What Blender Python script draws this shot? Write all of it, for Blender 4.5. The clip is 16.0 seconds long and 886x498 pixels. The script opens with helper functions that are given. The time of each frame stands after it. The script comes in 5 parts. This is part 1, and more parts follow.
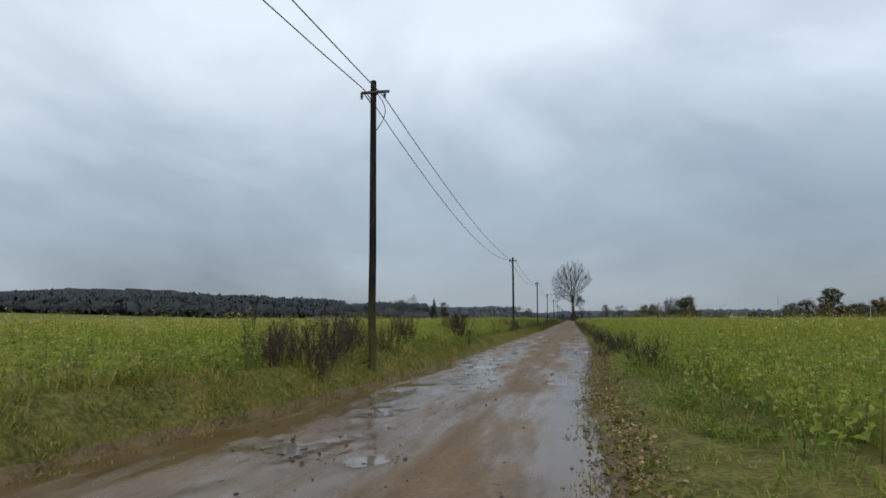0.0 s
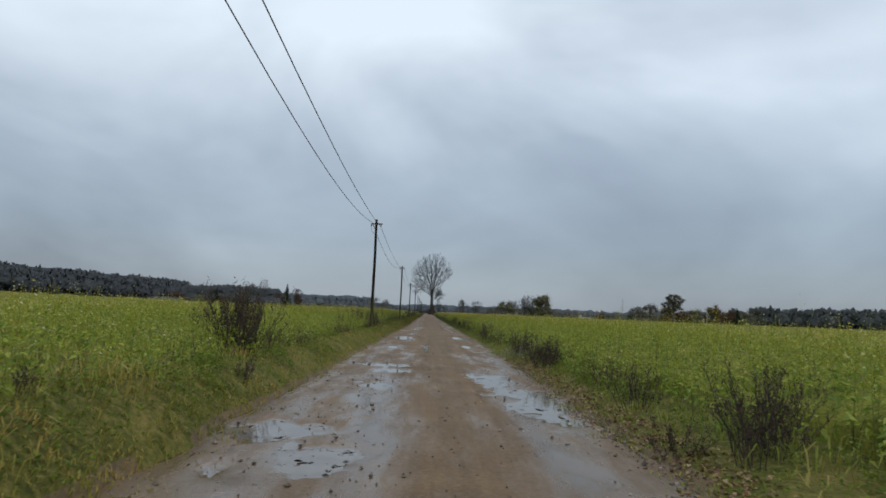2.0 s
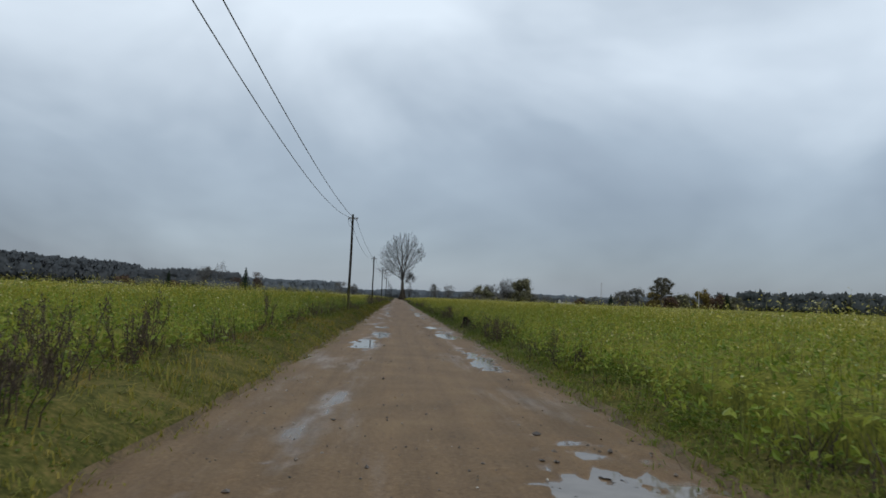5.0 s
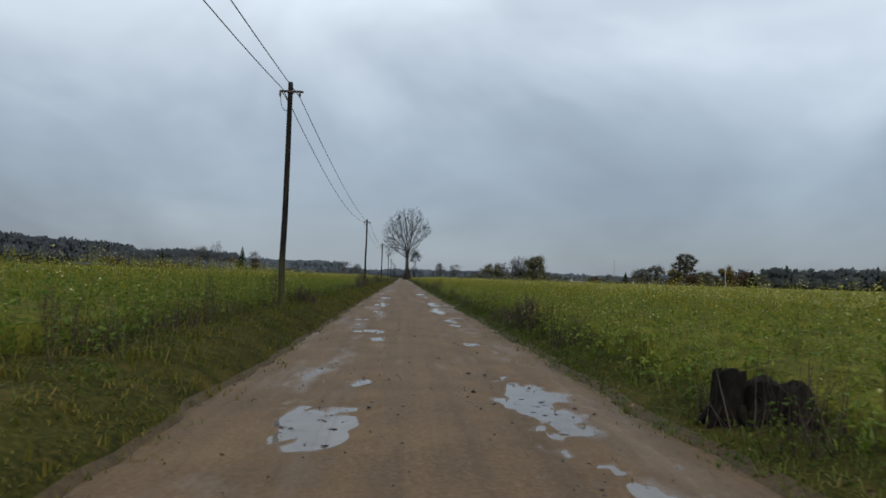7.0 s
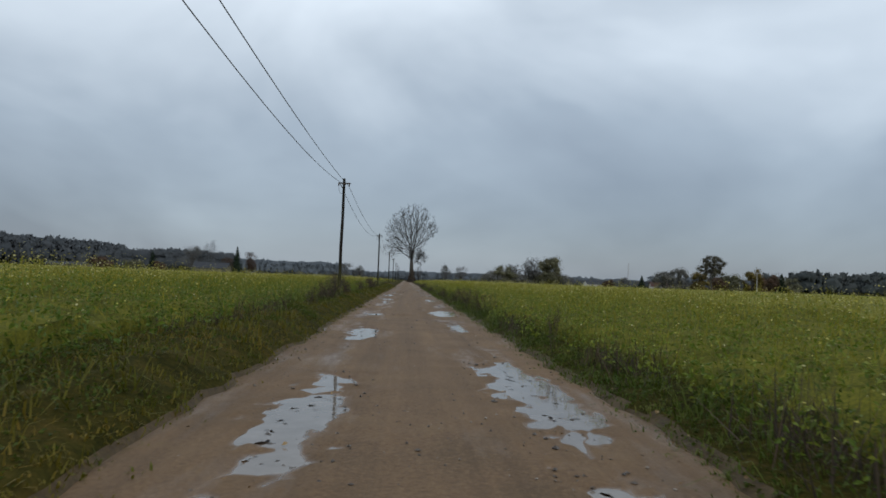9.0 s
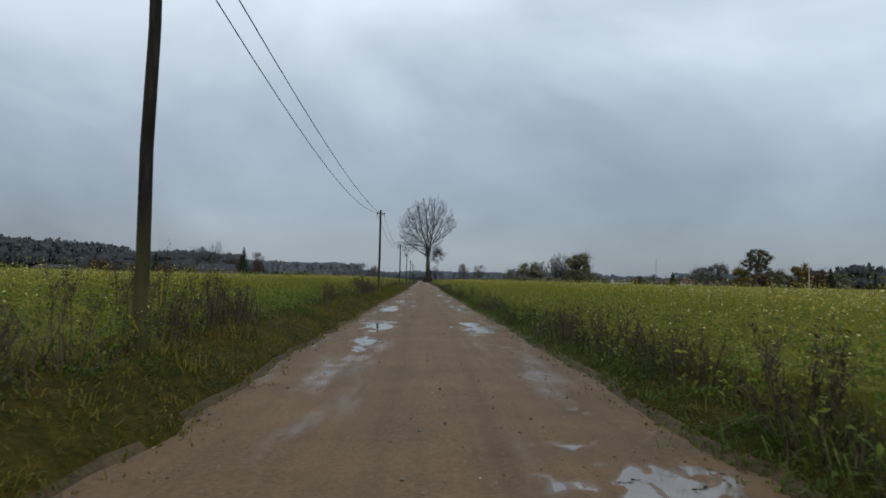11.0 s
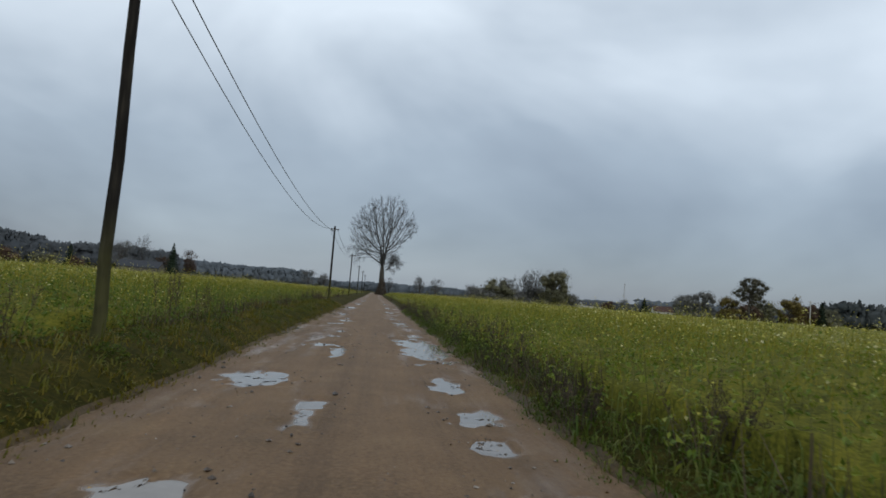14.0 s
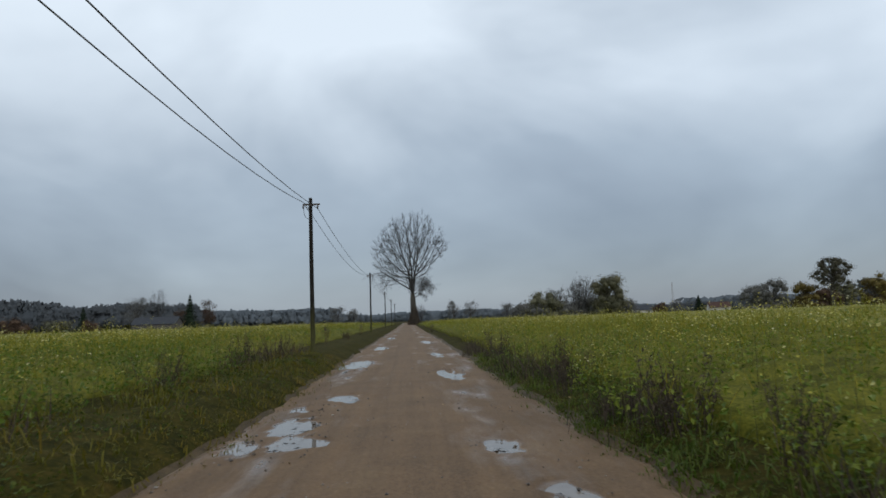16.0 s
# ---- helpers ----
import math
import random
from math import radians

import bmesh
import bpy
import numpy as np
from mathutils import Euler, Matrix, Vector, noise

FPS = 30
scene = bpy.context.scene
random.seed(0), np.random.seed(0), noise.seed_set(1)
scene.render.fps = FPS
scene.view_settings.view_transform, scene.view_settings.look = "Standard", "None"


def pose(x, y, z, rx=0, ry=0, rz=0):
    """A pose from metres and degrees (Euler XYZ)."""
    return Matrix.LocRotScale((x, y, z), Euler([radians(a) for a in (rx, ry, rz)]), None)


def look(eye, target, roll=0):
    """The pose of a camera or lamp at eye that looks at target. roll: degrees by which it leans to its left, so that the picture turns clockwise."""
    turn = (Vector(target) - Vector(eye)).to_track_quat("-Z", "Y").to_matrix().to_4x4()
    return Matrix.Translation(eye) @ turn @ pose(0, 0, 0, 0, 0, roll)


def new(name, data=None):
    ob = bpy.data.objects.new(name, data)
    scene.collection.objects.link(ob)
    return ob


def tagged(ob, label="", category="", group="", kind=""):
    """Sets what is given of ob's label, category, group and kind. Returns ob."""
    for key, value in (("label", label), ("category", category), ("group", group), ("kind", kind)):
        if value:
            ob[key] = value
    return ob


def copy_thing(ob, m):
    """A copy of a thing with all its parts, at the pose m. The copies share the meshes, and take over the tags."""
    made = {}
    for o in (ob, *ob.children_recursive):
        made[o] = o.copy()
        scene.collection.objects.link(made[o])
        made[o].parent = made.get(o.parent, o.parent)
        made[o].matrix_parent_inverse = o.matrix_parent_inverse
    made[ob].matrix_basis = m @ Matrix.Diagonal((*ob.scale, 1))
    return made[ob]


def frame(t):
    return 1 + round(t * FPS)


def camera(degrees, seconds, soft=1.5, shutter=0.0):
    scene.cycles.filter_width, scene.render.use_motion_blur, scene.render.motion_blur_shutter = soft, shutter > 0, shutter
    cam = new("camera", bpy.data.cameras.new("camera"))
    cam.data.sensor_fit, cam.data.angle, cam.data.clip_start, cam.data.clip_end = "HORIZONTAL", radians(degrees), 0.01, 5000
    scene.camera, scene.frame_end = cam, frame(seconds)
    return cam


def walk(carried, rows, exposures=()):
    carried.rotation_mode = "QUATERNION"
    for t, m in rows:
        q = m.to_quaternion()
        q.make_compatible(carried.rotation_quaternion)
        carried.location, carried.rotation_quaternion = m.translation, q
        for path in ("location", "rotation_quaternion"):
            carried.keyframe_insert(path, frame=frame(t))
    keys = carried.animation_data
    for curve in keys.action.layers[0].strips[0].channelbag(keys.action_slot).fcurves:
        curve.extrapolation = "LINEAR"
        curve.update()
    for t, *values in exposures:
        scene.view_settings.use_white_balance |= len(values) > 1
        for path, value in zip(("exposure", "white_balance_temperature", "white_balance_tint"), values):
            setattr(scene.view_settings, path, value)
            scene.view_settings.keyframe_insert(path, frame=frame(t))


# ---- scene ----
cam = camera(66.09, 16.0, soft=1.6, shutter=0.06)

# seconds, eye x y z, yaw to the left, pitch up, roll
PATH = [
    (0.0, 1.150, -13.123, 1.394, 10.62, 5.88, -0.25),
    (0.5, 0.383, -9.496, 1.392, 5.07, 6.36, 1.35),
    (1.0, -0.145, -5.345, 1.398, 1.90, 7.30, 1.85),
    (1.5, -0.380, -0.574, 1.407, -1.24, 6.74, 3.47),
    (2.0, -0.436, 4.592, 1.397, -1.12, 5.33, 2.43),
    (2.5, -0.422, 9.944, 1.409, -1.44, 5.06, 3.01),
    (3.0, -0.403, 15.513, 1.367, -1.82, 5.07, 1.86),
    (3.5, -0.448, 21.245, 1.330, -2.89, 4.54, 3.21),
    (4.0, -0.405, 27.067, 1.391, -3.54, 4.32, 3.06),
    (4.5, -0.444, 33.156, 1.406, -3.76, 4.38, 2.56),
    (7.0, -0.290, 64.458, 1.371, -3.38, 2.44, 1.88),
    (7.5, -0.251, 71.042, 1.392, -3.17, 2.68, 1.94),
    (8.0, -0.253, 77.593, 1.393, -2.93, 2.85, 2.59),
    (10.5, -0.191, 110.467, 1.396, -2.88, 2.24, 1.01),
    (11.0, -0.200, 117.008, 1.372, -1.70, 2.56, 1.43),
    (11.5, -0.117, 123.513, 1.398, -0.75, 2.88, 1.09),
    (12.0, -0.086, 130.098, 1.416, -1.90, 3.22, -0.08),
    (12.5, -0.023, 136.867, 1.365, -3.32, 3.39, 0.83),
    (13.0, 0.115, 143.715, 1.385, -3.91, 4.03, 2.00),
    (13.5, 0.204, 150.594, 1.407, -4.38, 4.26, 2.00),
    (14.0, 0.232, 157.678, 1.378, -5.38, 3.94, 4.61),
    (14.5, 0.236, 164.671, 1.378, -4.89, 3.47, 4.58),
    (15.0, 0.270, 171.633, 1.405, -1.91, 3.11, 6.00),
    (15.5, 0.258, 178.520, 1.399, -0.43, 3.89, 1.98),
    (16.0, 0.219, 185.427, 1.421, -3.16, 5.88, -1.98),
]


def carried_pose(x, y, z, yaw, pitch, roll):
    a, b = radians(yaw), radians(pitch)
    way = (-math.sin(a) * math.cos(b), math.cos(a) * math.cos(b), math.sin(b))
    return look((x, y, z), (x + way[0], y + way[1], z + way[2]), roll)


walk(cam, [(t, carried_pose(*p)) for t, *p in PATH],
     exposures=[(0.0, 0.13), (2.5, 0.10), (4.5, 0.08), (7.0, 0.05), (14.5, 0.05), (16.0, 0.06)])

# ---- world: overcast sky and a very soft sun ----
world = bpy.data.worlds.new("overcast_sky")
scene.world = world
world.use_nodes = True


def build_world():
    nt = world.node_tree
    nt.nodes.clear()
    n, l = nt.nodes.new, nt.links.new
    out, bg = n("ShaderNodeOutputWorld"), n("ShaderNodeBackground")
    sky = n("ShaderNodeTexSky")
    sky.sky_type, sky.sun_disc = "NISHITA", False
    sky.sun_elevation, sky.sun_rotation = radians(28), radians(-150)
    tc, mp = n("ShaderNodeTexCoord"), n("ShaderNodeMapping")
    mp.inputs["Scale"].default_value = (1.0, 1.0, 1.7)
    mp.inputs["Location"].default_value = SKY_SHIFT
    l(tc.outputs["Generated"], mp.inputs["Vector"])
    big, small = n("ShaderNodeTexNoise"), n("ShaderNodeTexNoise")
    big.inputs["Scale"].default_value, big.inputs["Detail"].default_value = 1.9, 4.0
    big.inputs["Distortion"].default_value = 0.5
    small.inputs["Scale"].default_value, small.inputs["Detail"].default_value = 6.0, 5.0
    l(mp.outputs[0], big.inputs["Vector"]), l(mp.outputs[0], small.inputs["Vector"])
    mix = n("ShaderNodeMix")
    mix.data_type, mix.inputs[0].default_value = "FLOAT", 0.14
    l(big.outputs[0], mix.inputs[2]), l(small.outputs[0], mix.inputs[3])
    sep = n("ShaderNodeSeparateXYZ")
    l(tc.outputs["Generated"], sep.inputs[0])
    lift = n("ShaderNodeMapRange")
    lift.interpolation_type = "SMOOTHSTEP"
    lift.inputs[1].default_value, lift.inputs[2].default_value = -0.02, 0.42
    lift.inputs[3].default_value, lift.inputs[4].default_value = -0.07, 0.43
    l(sep.outputs[2], lift.inputs[0])
    add = n("ShaderNodeMath")
    calm = n("ShaderNodeMath")
    calm.operation, calm.inputs[1].default_value, calm.inputs[2].default_value = "MULTIPLY_ADD", 1.0, 0.0
    l(mix.outputs[0], calm.inputs[0])
    l(calm.outputs[0], add.inputs[0]), l(lift.outputs[0], add.inputs[1])
    west = n("ShaderNodeMath")
    west.operation, west.inputs[1].default_value = "MULTIPLY_ADD", -0.10
    l(sep.outputs[0], west.inputs[0]), l(add.outputs[0], west.inputs[2])
    ramp = n("ShaderNodeValToRGB")
    e = ramp.color_ramp.elements
    e[0].position, e[0].color = 0.36, (0.18, 0.218, 0.278, 1)
    e[1].position, e[1].color = 1.0, (0.71, 0.795, 0.88, 1)
    mid = ramp.color_ramp.elements.new(0.64)
    mid.color = (0.335, 0.40, 0.475, 1)
    l(west.outputs[0], ramp.inputs[0])
    veil = n("ShaderNodeMix")
    veil.data_type, veil.inputs[0].default_value = "RGBA", 0.985
    l(sky.outputs[0], veil.inputs[6]), l(ramp.outputs[0], veil.inputs[7])
    l(veil.outputs[2], bg.inputs["Color"])
    bg.inputs["Strength"].default_value = 1.0
    l(bg.outputs[0], out.inputs["Surface"])


SKY_SHIFT = (0.45, -0.6, 0.9)
build_world()
sun_data = bpy.data.lights.new("sun", "SUN")
sun_data.energy, sun_data.angle, sun_data.color = 0.8, radians(40), (1.0, 0.97, 0.92)
sun = new("sun", sun_data)
sun.matrix_world = look((60, -80, 60), (0, 0, 0))

# ---- materials ----


def material(name, build):
    m = bpy.data.materials.new(name)
    m.use_nodes = True
    nt = m.node_tree
    build(nt, nt.nodes["Principled BSDF"], nt.nodes.new, nt.links.new)
    return m


def noise_node(n, l, vec, scale, detail=4.0, rough=0.6):
    t = n("ShaderNodeTexNoise")
    t.inputs["Scale"].default_value, t.inputs["Detail"].default_value, t.inputs["Roughness"].default_value = scale, detail, rough
    l(vec, t.inputs["Vector"])
    return t.outputs[0]


def ramp_node(n, l, fac, stops):
    r = n("ShaderNodeValToRGB")
    els = r.color_ramp.elements
    while len(els) < len(stops):
        els.new(0.5)
    for e, (p, c) in zip(els, stops):
        e.position, e.color = p, (*c, 1)
    l(fac, r.inputs[0])
    return r.outputs[0]


def bump_node(n, l, bsdf, height, strength, distance):
    b = n("ShaderNodeBump")
    b.inputs["Strength"].default_value, b.inputs["Distance"].default_value = strength, distance
    l(height, b.inputs["Height"])
    l(b.outputs[0], bsdf.inputs["Normal"])


def mix_rgb(n, l, fac, a, b, kind="MIX"):
    m = n("ShaderNodeMix")
    m.data_type, m.blend_type = "RGBA", kind
    if isinstance(fac, float):
        m.inputs[0].default_value = fac
    else:
        l(fac, m.inputs[0])
    for sock, v in ((6, a), (7, b)):
        if isinstance(v, tuple):
            m.inputs[sock].default_value = (*v, 1)
        else:
            l(v, m.inputs[sock])
    return m.outputs[2]


def stops_material(name, stops, rough=0.6, scale=0.6, bump=0.0, bscale=20.0, stretch=(1, 1, 1), spec=0.4, dim_tint=None):
    """Noise-coloured surface in object coordinates, at two scales."""
    def build(nt, b, n, l):
        tc, mp = n("ShaderNodeTexCoord"), n("ShaderNodeMapping")
        mp.inputs["Scale"].default_value = stretch
        l(tc.outputs["Object"], mp.inputs["Vector"])
        a = noise_node(n, l, mp.outputs[0], scale, 5.0)
        f = noise_node(n, l, mp.outputs[0], scale * 9, 4.0)
        c = ramp_node(n, l, a, stops)
        c = mix_rgb(n, l, 0.55, c, ramp_node(n, l, f, stops))
        l(dim_along(n, l, tc, c, dim_tint) if dim_tint else c, b.inputs["Base Color"])
        b.inputs["Roughness"].default_value = rough
        b.inputs["Specular IOR Level"].default_value = spec
        if bump:
            bump_node(n, l, b, noise_node(n, l, mp.outputs[0], bscale, 4.0), bump, 0.01)
    return material(name, build)


def dim_along(n, l, tc, col, tint):
    """Mixes a colour towards a darker tint as the road runs north: partly browner plants, partly dimmer exposure put
    into the colour.
    """
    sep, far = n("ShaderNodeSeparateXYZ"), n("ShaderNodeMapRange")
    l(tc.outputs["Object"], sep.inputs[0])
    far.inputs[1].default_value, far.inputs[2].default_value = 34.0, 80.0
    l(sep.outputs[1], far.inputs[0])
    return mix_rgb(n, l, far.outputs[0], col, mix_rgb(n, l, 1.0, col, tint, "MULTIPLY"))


def island_material(name, stops, rough=0.5, patch=0.25, patch_amount=0.35, translucent=0.0, spec=0.4, dim_tint=None):
    """Leaf, blade or twig colours that vary from piece to piece and in soft patches."""
    def build(nt, b, n, l):
        geo, tc = n("ShaderNodeNewGeometry"), n("ShaderNodeTexCoord")
        p = noise_node(n, l, tc.outputs["Object"], patch, 3.0)
        fac = n("ShaderNodeMix")
        fac.data_type, fac.inputs[0].default_value = "FLOAT", patch_amount
        l(geo.outputs["Random Per Island"], fac.inputs[2]), l(p, fac.inputs[3])
        col = ramp_node(n, l, fac.outputs[0], stops)
        if dim_tint:
            col = dim_along(n, l, tc, col, dim_tint)
        l(col, b.inputs["Base Color"])
        b.inputs["Roughness"].default_value = rough
        b.inputs["Specular IOR Level"].default_value = spec
        if translucent:
            tr, mx = n("ShaderNodeBsdfTranslucent"), n("ShaderNodeMixShader")
            l(col, tr.inputs["Color"])
            mx.inputs[0].default_value = translucent
            l(b.outputs[0], mx.inputs[1]), l(tr.outputs[0], mx.inputs[2])
            l(mx.outputs[0], nt.nodes["Material Output"].inputs["Surface"])
    return material(name, build)


def road_build(nt, b, n, l):
    tc, mp = n("ShaderNodeTexCoord"), n("ShaderNodeMapping")
    mp.inputs["Scale"].default_value = (1.0, 0.16, 1.0)
    l(tc.outputs["Object"], mp.inputs["Vector"])
    streak = noise_node(n, l, mp.outputs[0], 1.3, 5.0)
    grit = noise_node(n, l, tc.outputs["Object"], 22.0, 6.0, 0.75)
    blot = noise_node(n, l, tc.outputs["Object"], 0.9, 5.0)
    base = ramp_node(n, l, blot, [(0.3, (0.102, 0.057, 0.024)), (0.52, (0.166, 0.094, 0.044)), (0.75, (0.226, 0.143, 0.069))])
    fine = ramp_node(n, l, grit, [(0.3, (0.034, 0.023, 0.012)), (0.55, (0.164, 0.110, 0.054)), (0.78, (0.35, 0.262, 0.150))])
    tracks = n("ShaderNodeMapping")
    tracks.inputs["Scale"].default_value = (1.0, 0.02, 1.0)
    l(tc.outputs["Object"], tracks.inputs["Vector"])
    rut = noise_node(n, l, tracks.outputs[0], 2.6, 4.0, 0.7)
    ruts = ramp_node(n, l, rut, [(0.32, (0.74, 0.72, 0.70)), (0.5, (1.0, 1.0, 1.0)), (0.68, (1.18, 1.16, 1.13))])
    earth = mix_rgb(n, l, 0.8, mix_rgb(n, l, 0.5, base, fine), ruts, "MULTIPLY")
    sep, damp, more = n("ShaderNodeSeparateXYZ"), n("ShaderNodeMapRange"), n("ShaderNodeMath")
    l(tc.outputs["Object"], sep.inputs[0])
    damp.inputs[1].default_value, damp.inputs[2].default_value = 4.0, 44.0
    damp.inputs[3].default_value, damp.inputs[4].default_value = 0.17, -0.080
    l(sep.outputs[1], damp.inputs[0])
    crown, middle = n("ShaderNodeMath"), n("ShaderNodeMapRange")
    crown.operation = "ABSOLUTE"
    l(sep.outputs[0], crown.inputs[0])
    middle.inputs[1].default_value, middle.inputs[2].default_value = 0.15, 0.95
    middle.inputs[3].default_value, middle.inputs[4].default_value = -0.14, 0.03
    l(crown.outputs[0], middle.inputs[0])
    l(streak, more.inputs[0]), l(damp.outputs[0], more.inputs[1])
    film = n("ShaderNodeMath")
    l(more.outputs[0], film.inputs[0]), l(middle.outputs[0], film.inputs[1])
    shore, brim = n("ShaderNodeMapRange"), n("ShaderNodeMath")
    shore.inputs[1].default_value, shore.inputs[2].default_value = -0.022, -0.010
    shore.inputs[3].default_value, shore.inputs[4].default_value = 0.22, 0.0
    l(sep.outputs[2], shore.inputs[0])
    l(film.outputs[0], brim.inputs[0]), l(shore.outputs[0], brim.inputs[1])
    speck = n("ShaderNodeMath")
    speck.operation, speck.inputs[1].default_value = "MULTIPLY_ADD", 0.10
    l(noise_node(n, l, tc.outputs["Object"], 7.0, 4.0, 0.7), speck.inputs[0]), l(brim.outputs[0], speck.inputs[2])
    wet = ramp_node(n, l, speck.outputs[0], [(0.50, (0.80,) * 3), (0.63, (0.50,) * 3), (0.71, (0.27,) * 3), (0.80, (0.09,) * 3)])
    l(wet, b.inputs["Roughness"])
    soak = ramp_node(n, l, speck.outputs[0], [(0.50, (1.0, 1.0, 1.0)), (0.78, (0.80, 0.76, 0.74))])
    # Northern road: browner earth, with a darker exposure put into the colour.
    brown_dim = n("ShaderNodeMapRange")
    brown_dim.inputs[1].default_value, brown_dim.inputs[2].default_value = 48.0, 95.0
    l(sep.outputs[1], brown_dim.inputs[0])
    earth = mix_rgb(n, l, brown_dim.outputs[0], earth, mix_rgb(n, l, 1.0, earth, (0.88, 0.835, 0.81), "MULTIPLY"))
    l(mix_rgb(n, l, 1.0, earth, soak, "MULTIPLY"), b.inputs["Base Color"])
    b.inputs["Specular IOR Level"].default_value = 0.36
    bp = n("ShaderNodeBump")
    bp.inputs["Distance"].default_value = 0.016
    l(grit, bp.inputs["Height"]), l(wet, bp.inputs["Strength"])
    l(bp.outputs[0], b.inputs["Normal"])


def water_build(nt, b, n, l):
    geo = n("ShaderNodeNewGeometry")
    mud = noise_node(n, l, geo.outputs["Position"], 3.0, 4.0)
    l(ramp_node(n, l, mud, [(0.3, (0.150, 0.128, 0.106)), (0.7, (0.215, 0.186, 0.158))]), b.inputs["Base Color"])
    b.inputs["Roughness"].default_value = 0.03
    b.inputs["IOR"].default_value = 1.33
    mp = n("ShaderNodeMapping")
    mp.inputs["Scale"].default_value = (5.5, 3.6, 1.0)
    l(geo.outputs["Position"], mp.inputs["Vector"])
    mud_bars = ramp_node(n, l, noise_node(n, l, mp.outputs[0], 1.0, 5.0, 0.62), [(0.375, (0.0,) * 3), (0.40, (1.0,) * 3)])
    l(mud_bars, b.inputs["Alpha"])
    bump_node(n, l, b, noise_node(n, l, geo.outputs["Position"], 9.0, 2.0), 0.05, 0.01)


M_ROAD = material("wet_gravel_mud", road_build)
M_WATER = material("puddle_water", water_build)
# The tints darken plants and soil northwards, dimmer exposure put into the colour.
M_GROUND = stops_material("grassy_soil", [(0.34, (0.038, 0.040, 0.014)), (0.48, (0.092, 0.095, 0.024)), (0.58, (0.165, 0.142, 0.042)), (0.68, (0.250, 0.176, 0.070))], 0.95, 1.8, 1.0, 26.0, spec=0.05, dim_tint=(0.31, 0.29, 0.18))
M_LIP = stops_material("muddy_road_shoulder", [(0.34, (0.062, 0.044, 0.022)), (0.5, (0.130, 0.088, 0.042)), (0.66, (0.200, 0.138, 0.066))], 0.7, 2.2, 1.0, 24.0, spec=0.2, dim_tint=(0.50, 0.47, 0.40))
M_CANOPY = stops_material("crop_mass", [(0.34, (0.064, 0.072, 0.012)), (0.5, (0.166, 0.164, 0.024)), (0.66, (0.320, 0.280, 0.042))], 0.8, 1.1, 1.0, 7.0, spec=0.1, dim_tint=(0.79, 0.78, 0.70))
# Stems kept darker than crop_mass: shade of the gaps put into the colour.
M_STEMS = stops_material("crop_stems", [(0.36, (0.038, 0.044, 0.010)), (0.5, (0.132, 0.140, 0.025)), (0.64, (0.255, 0.245, 0.043))], 0.9, 2.5, 1.0, 12.0, spec=0.05, dim_tint=(0.66, 0.63, 0.48))
# Palest stop of both leaf materials: sky glints on wet leaves as colour.
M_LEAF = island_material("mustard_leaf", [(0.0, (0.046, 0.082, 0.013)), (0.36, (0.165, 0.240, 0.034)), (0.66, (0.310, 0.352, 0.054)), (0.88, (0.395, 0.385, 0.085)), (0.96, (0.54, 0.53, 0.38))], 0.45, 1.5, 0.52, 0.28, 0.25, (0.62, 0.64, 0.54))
# Same stops as mustard_leaf; only its northward dimming is stronger.
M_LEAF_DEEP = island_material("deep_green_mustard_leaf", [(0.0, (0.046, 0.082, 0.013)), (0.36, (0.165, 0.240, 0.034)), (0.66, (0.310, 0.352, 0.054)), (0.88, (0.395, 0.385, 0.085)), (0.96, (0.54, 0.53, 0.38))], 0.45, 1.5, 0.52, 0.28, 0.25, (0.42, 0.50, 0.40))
M_STALK = island_material("mustard_stem", [(0.0, (0.040, 0.036, 0.014)), (0.5, (0.095, 0.102, 0.026)), (0.85, (0.150, 0.155, 0.038)), (1.0, (0.155, 0.100, 0.055))], 0.6, 0.8, 0.4, 0.0, 0.2)
M_TOPLEAF = island_material("mustard_top", [(0.0, (0.132, 0.152, 0.020)), (0.5, (0.240, 0.246, 0.033)), (0.85, (0.345, 0.315, 0.048)), (1.0, (0.42, 0.36, 0.09))], 0.7, 0.10, 0.4, 0.3, 0.1, (0.84, 0.77, 0.74))
M_FLOWER = island_material("mustard_flower", [(0.0, (0.32, 0.290, 0.045)), (0.45, (0.43, 0.39, 0.08)), (0.72, (0.50, 0.46, 0.18)), (0.95, (0.56, 0.53, 0.36))], 0.6, 0.2, 0.2, 0.25, 0.2)
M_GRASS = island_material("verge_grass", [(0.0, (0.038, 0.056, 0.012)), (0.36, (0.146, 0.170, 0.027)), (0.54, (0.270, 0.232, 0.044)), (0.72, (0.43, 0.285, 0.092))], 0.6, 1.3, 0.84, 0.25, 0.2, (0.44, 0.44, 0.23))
M_FALLEN = island_material("fallen_leaf", [(0.0, (0.055, 0.030, 0.014)), (0.45, (0.15, 0.085, 0.034)), (0.8, (0.29, 0.19, 0.075)), (1.0, (0.44, 0.36, 0.22))], 0.5, 1.0, 0.2)
M_HERB = island_material("verge_herb", [(0.0, (0.036, 0.062, 0.011)), (0.45, (0.120, 0.175, 0.026)), (0.8, (0.230, 0.255, 0.042)), (1.0, (0.33, 0.30, 0.07))], 0.5, 1.5, 0.5, 0.25, 0.16, (0.42, 0.44, 0.42))
M_PALELEAF = island_material("pale_dry_leaf", [(0.0, (0.09, 0.075, 0.05)), (0.5, (0.26, 0.235, 0.18)), (1.0, (0.48, 0.46, 0.38))], 0.6, 1.0, 0.2)
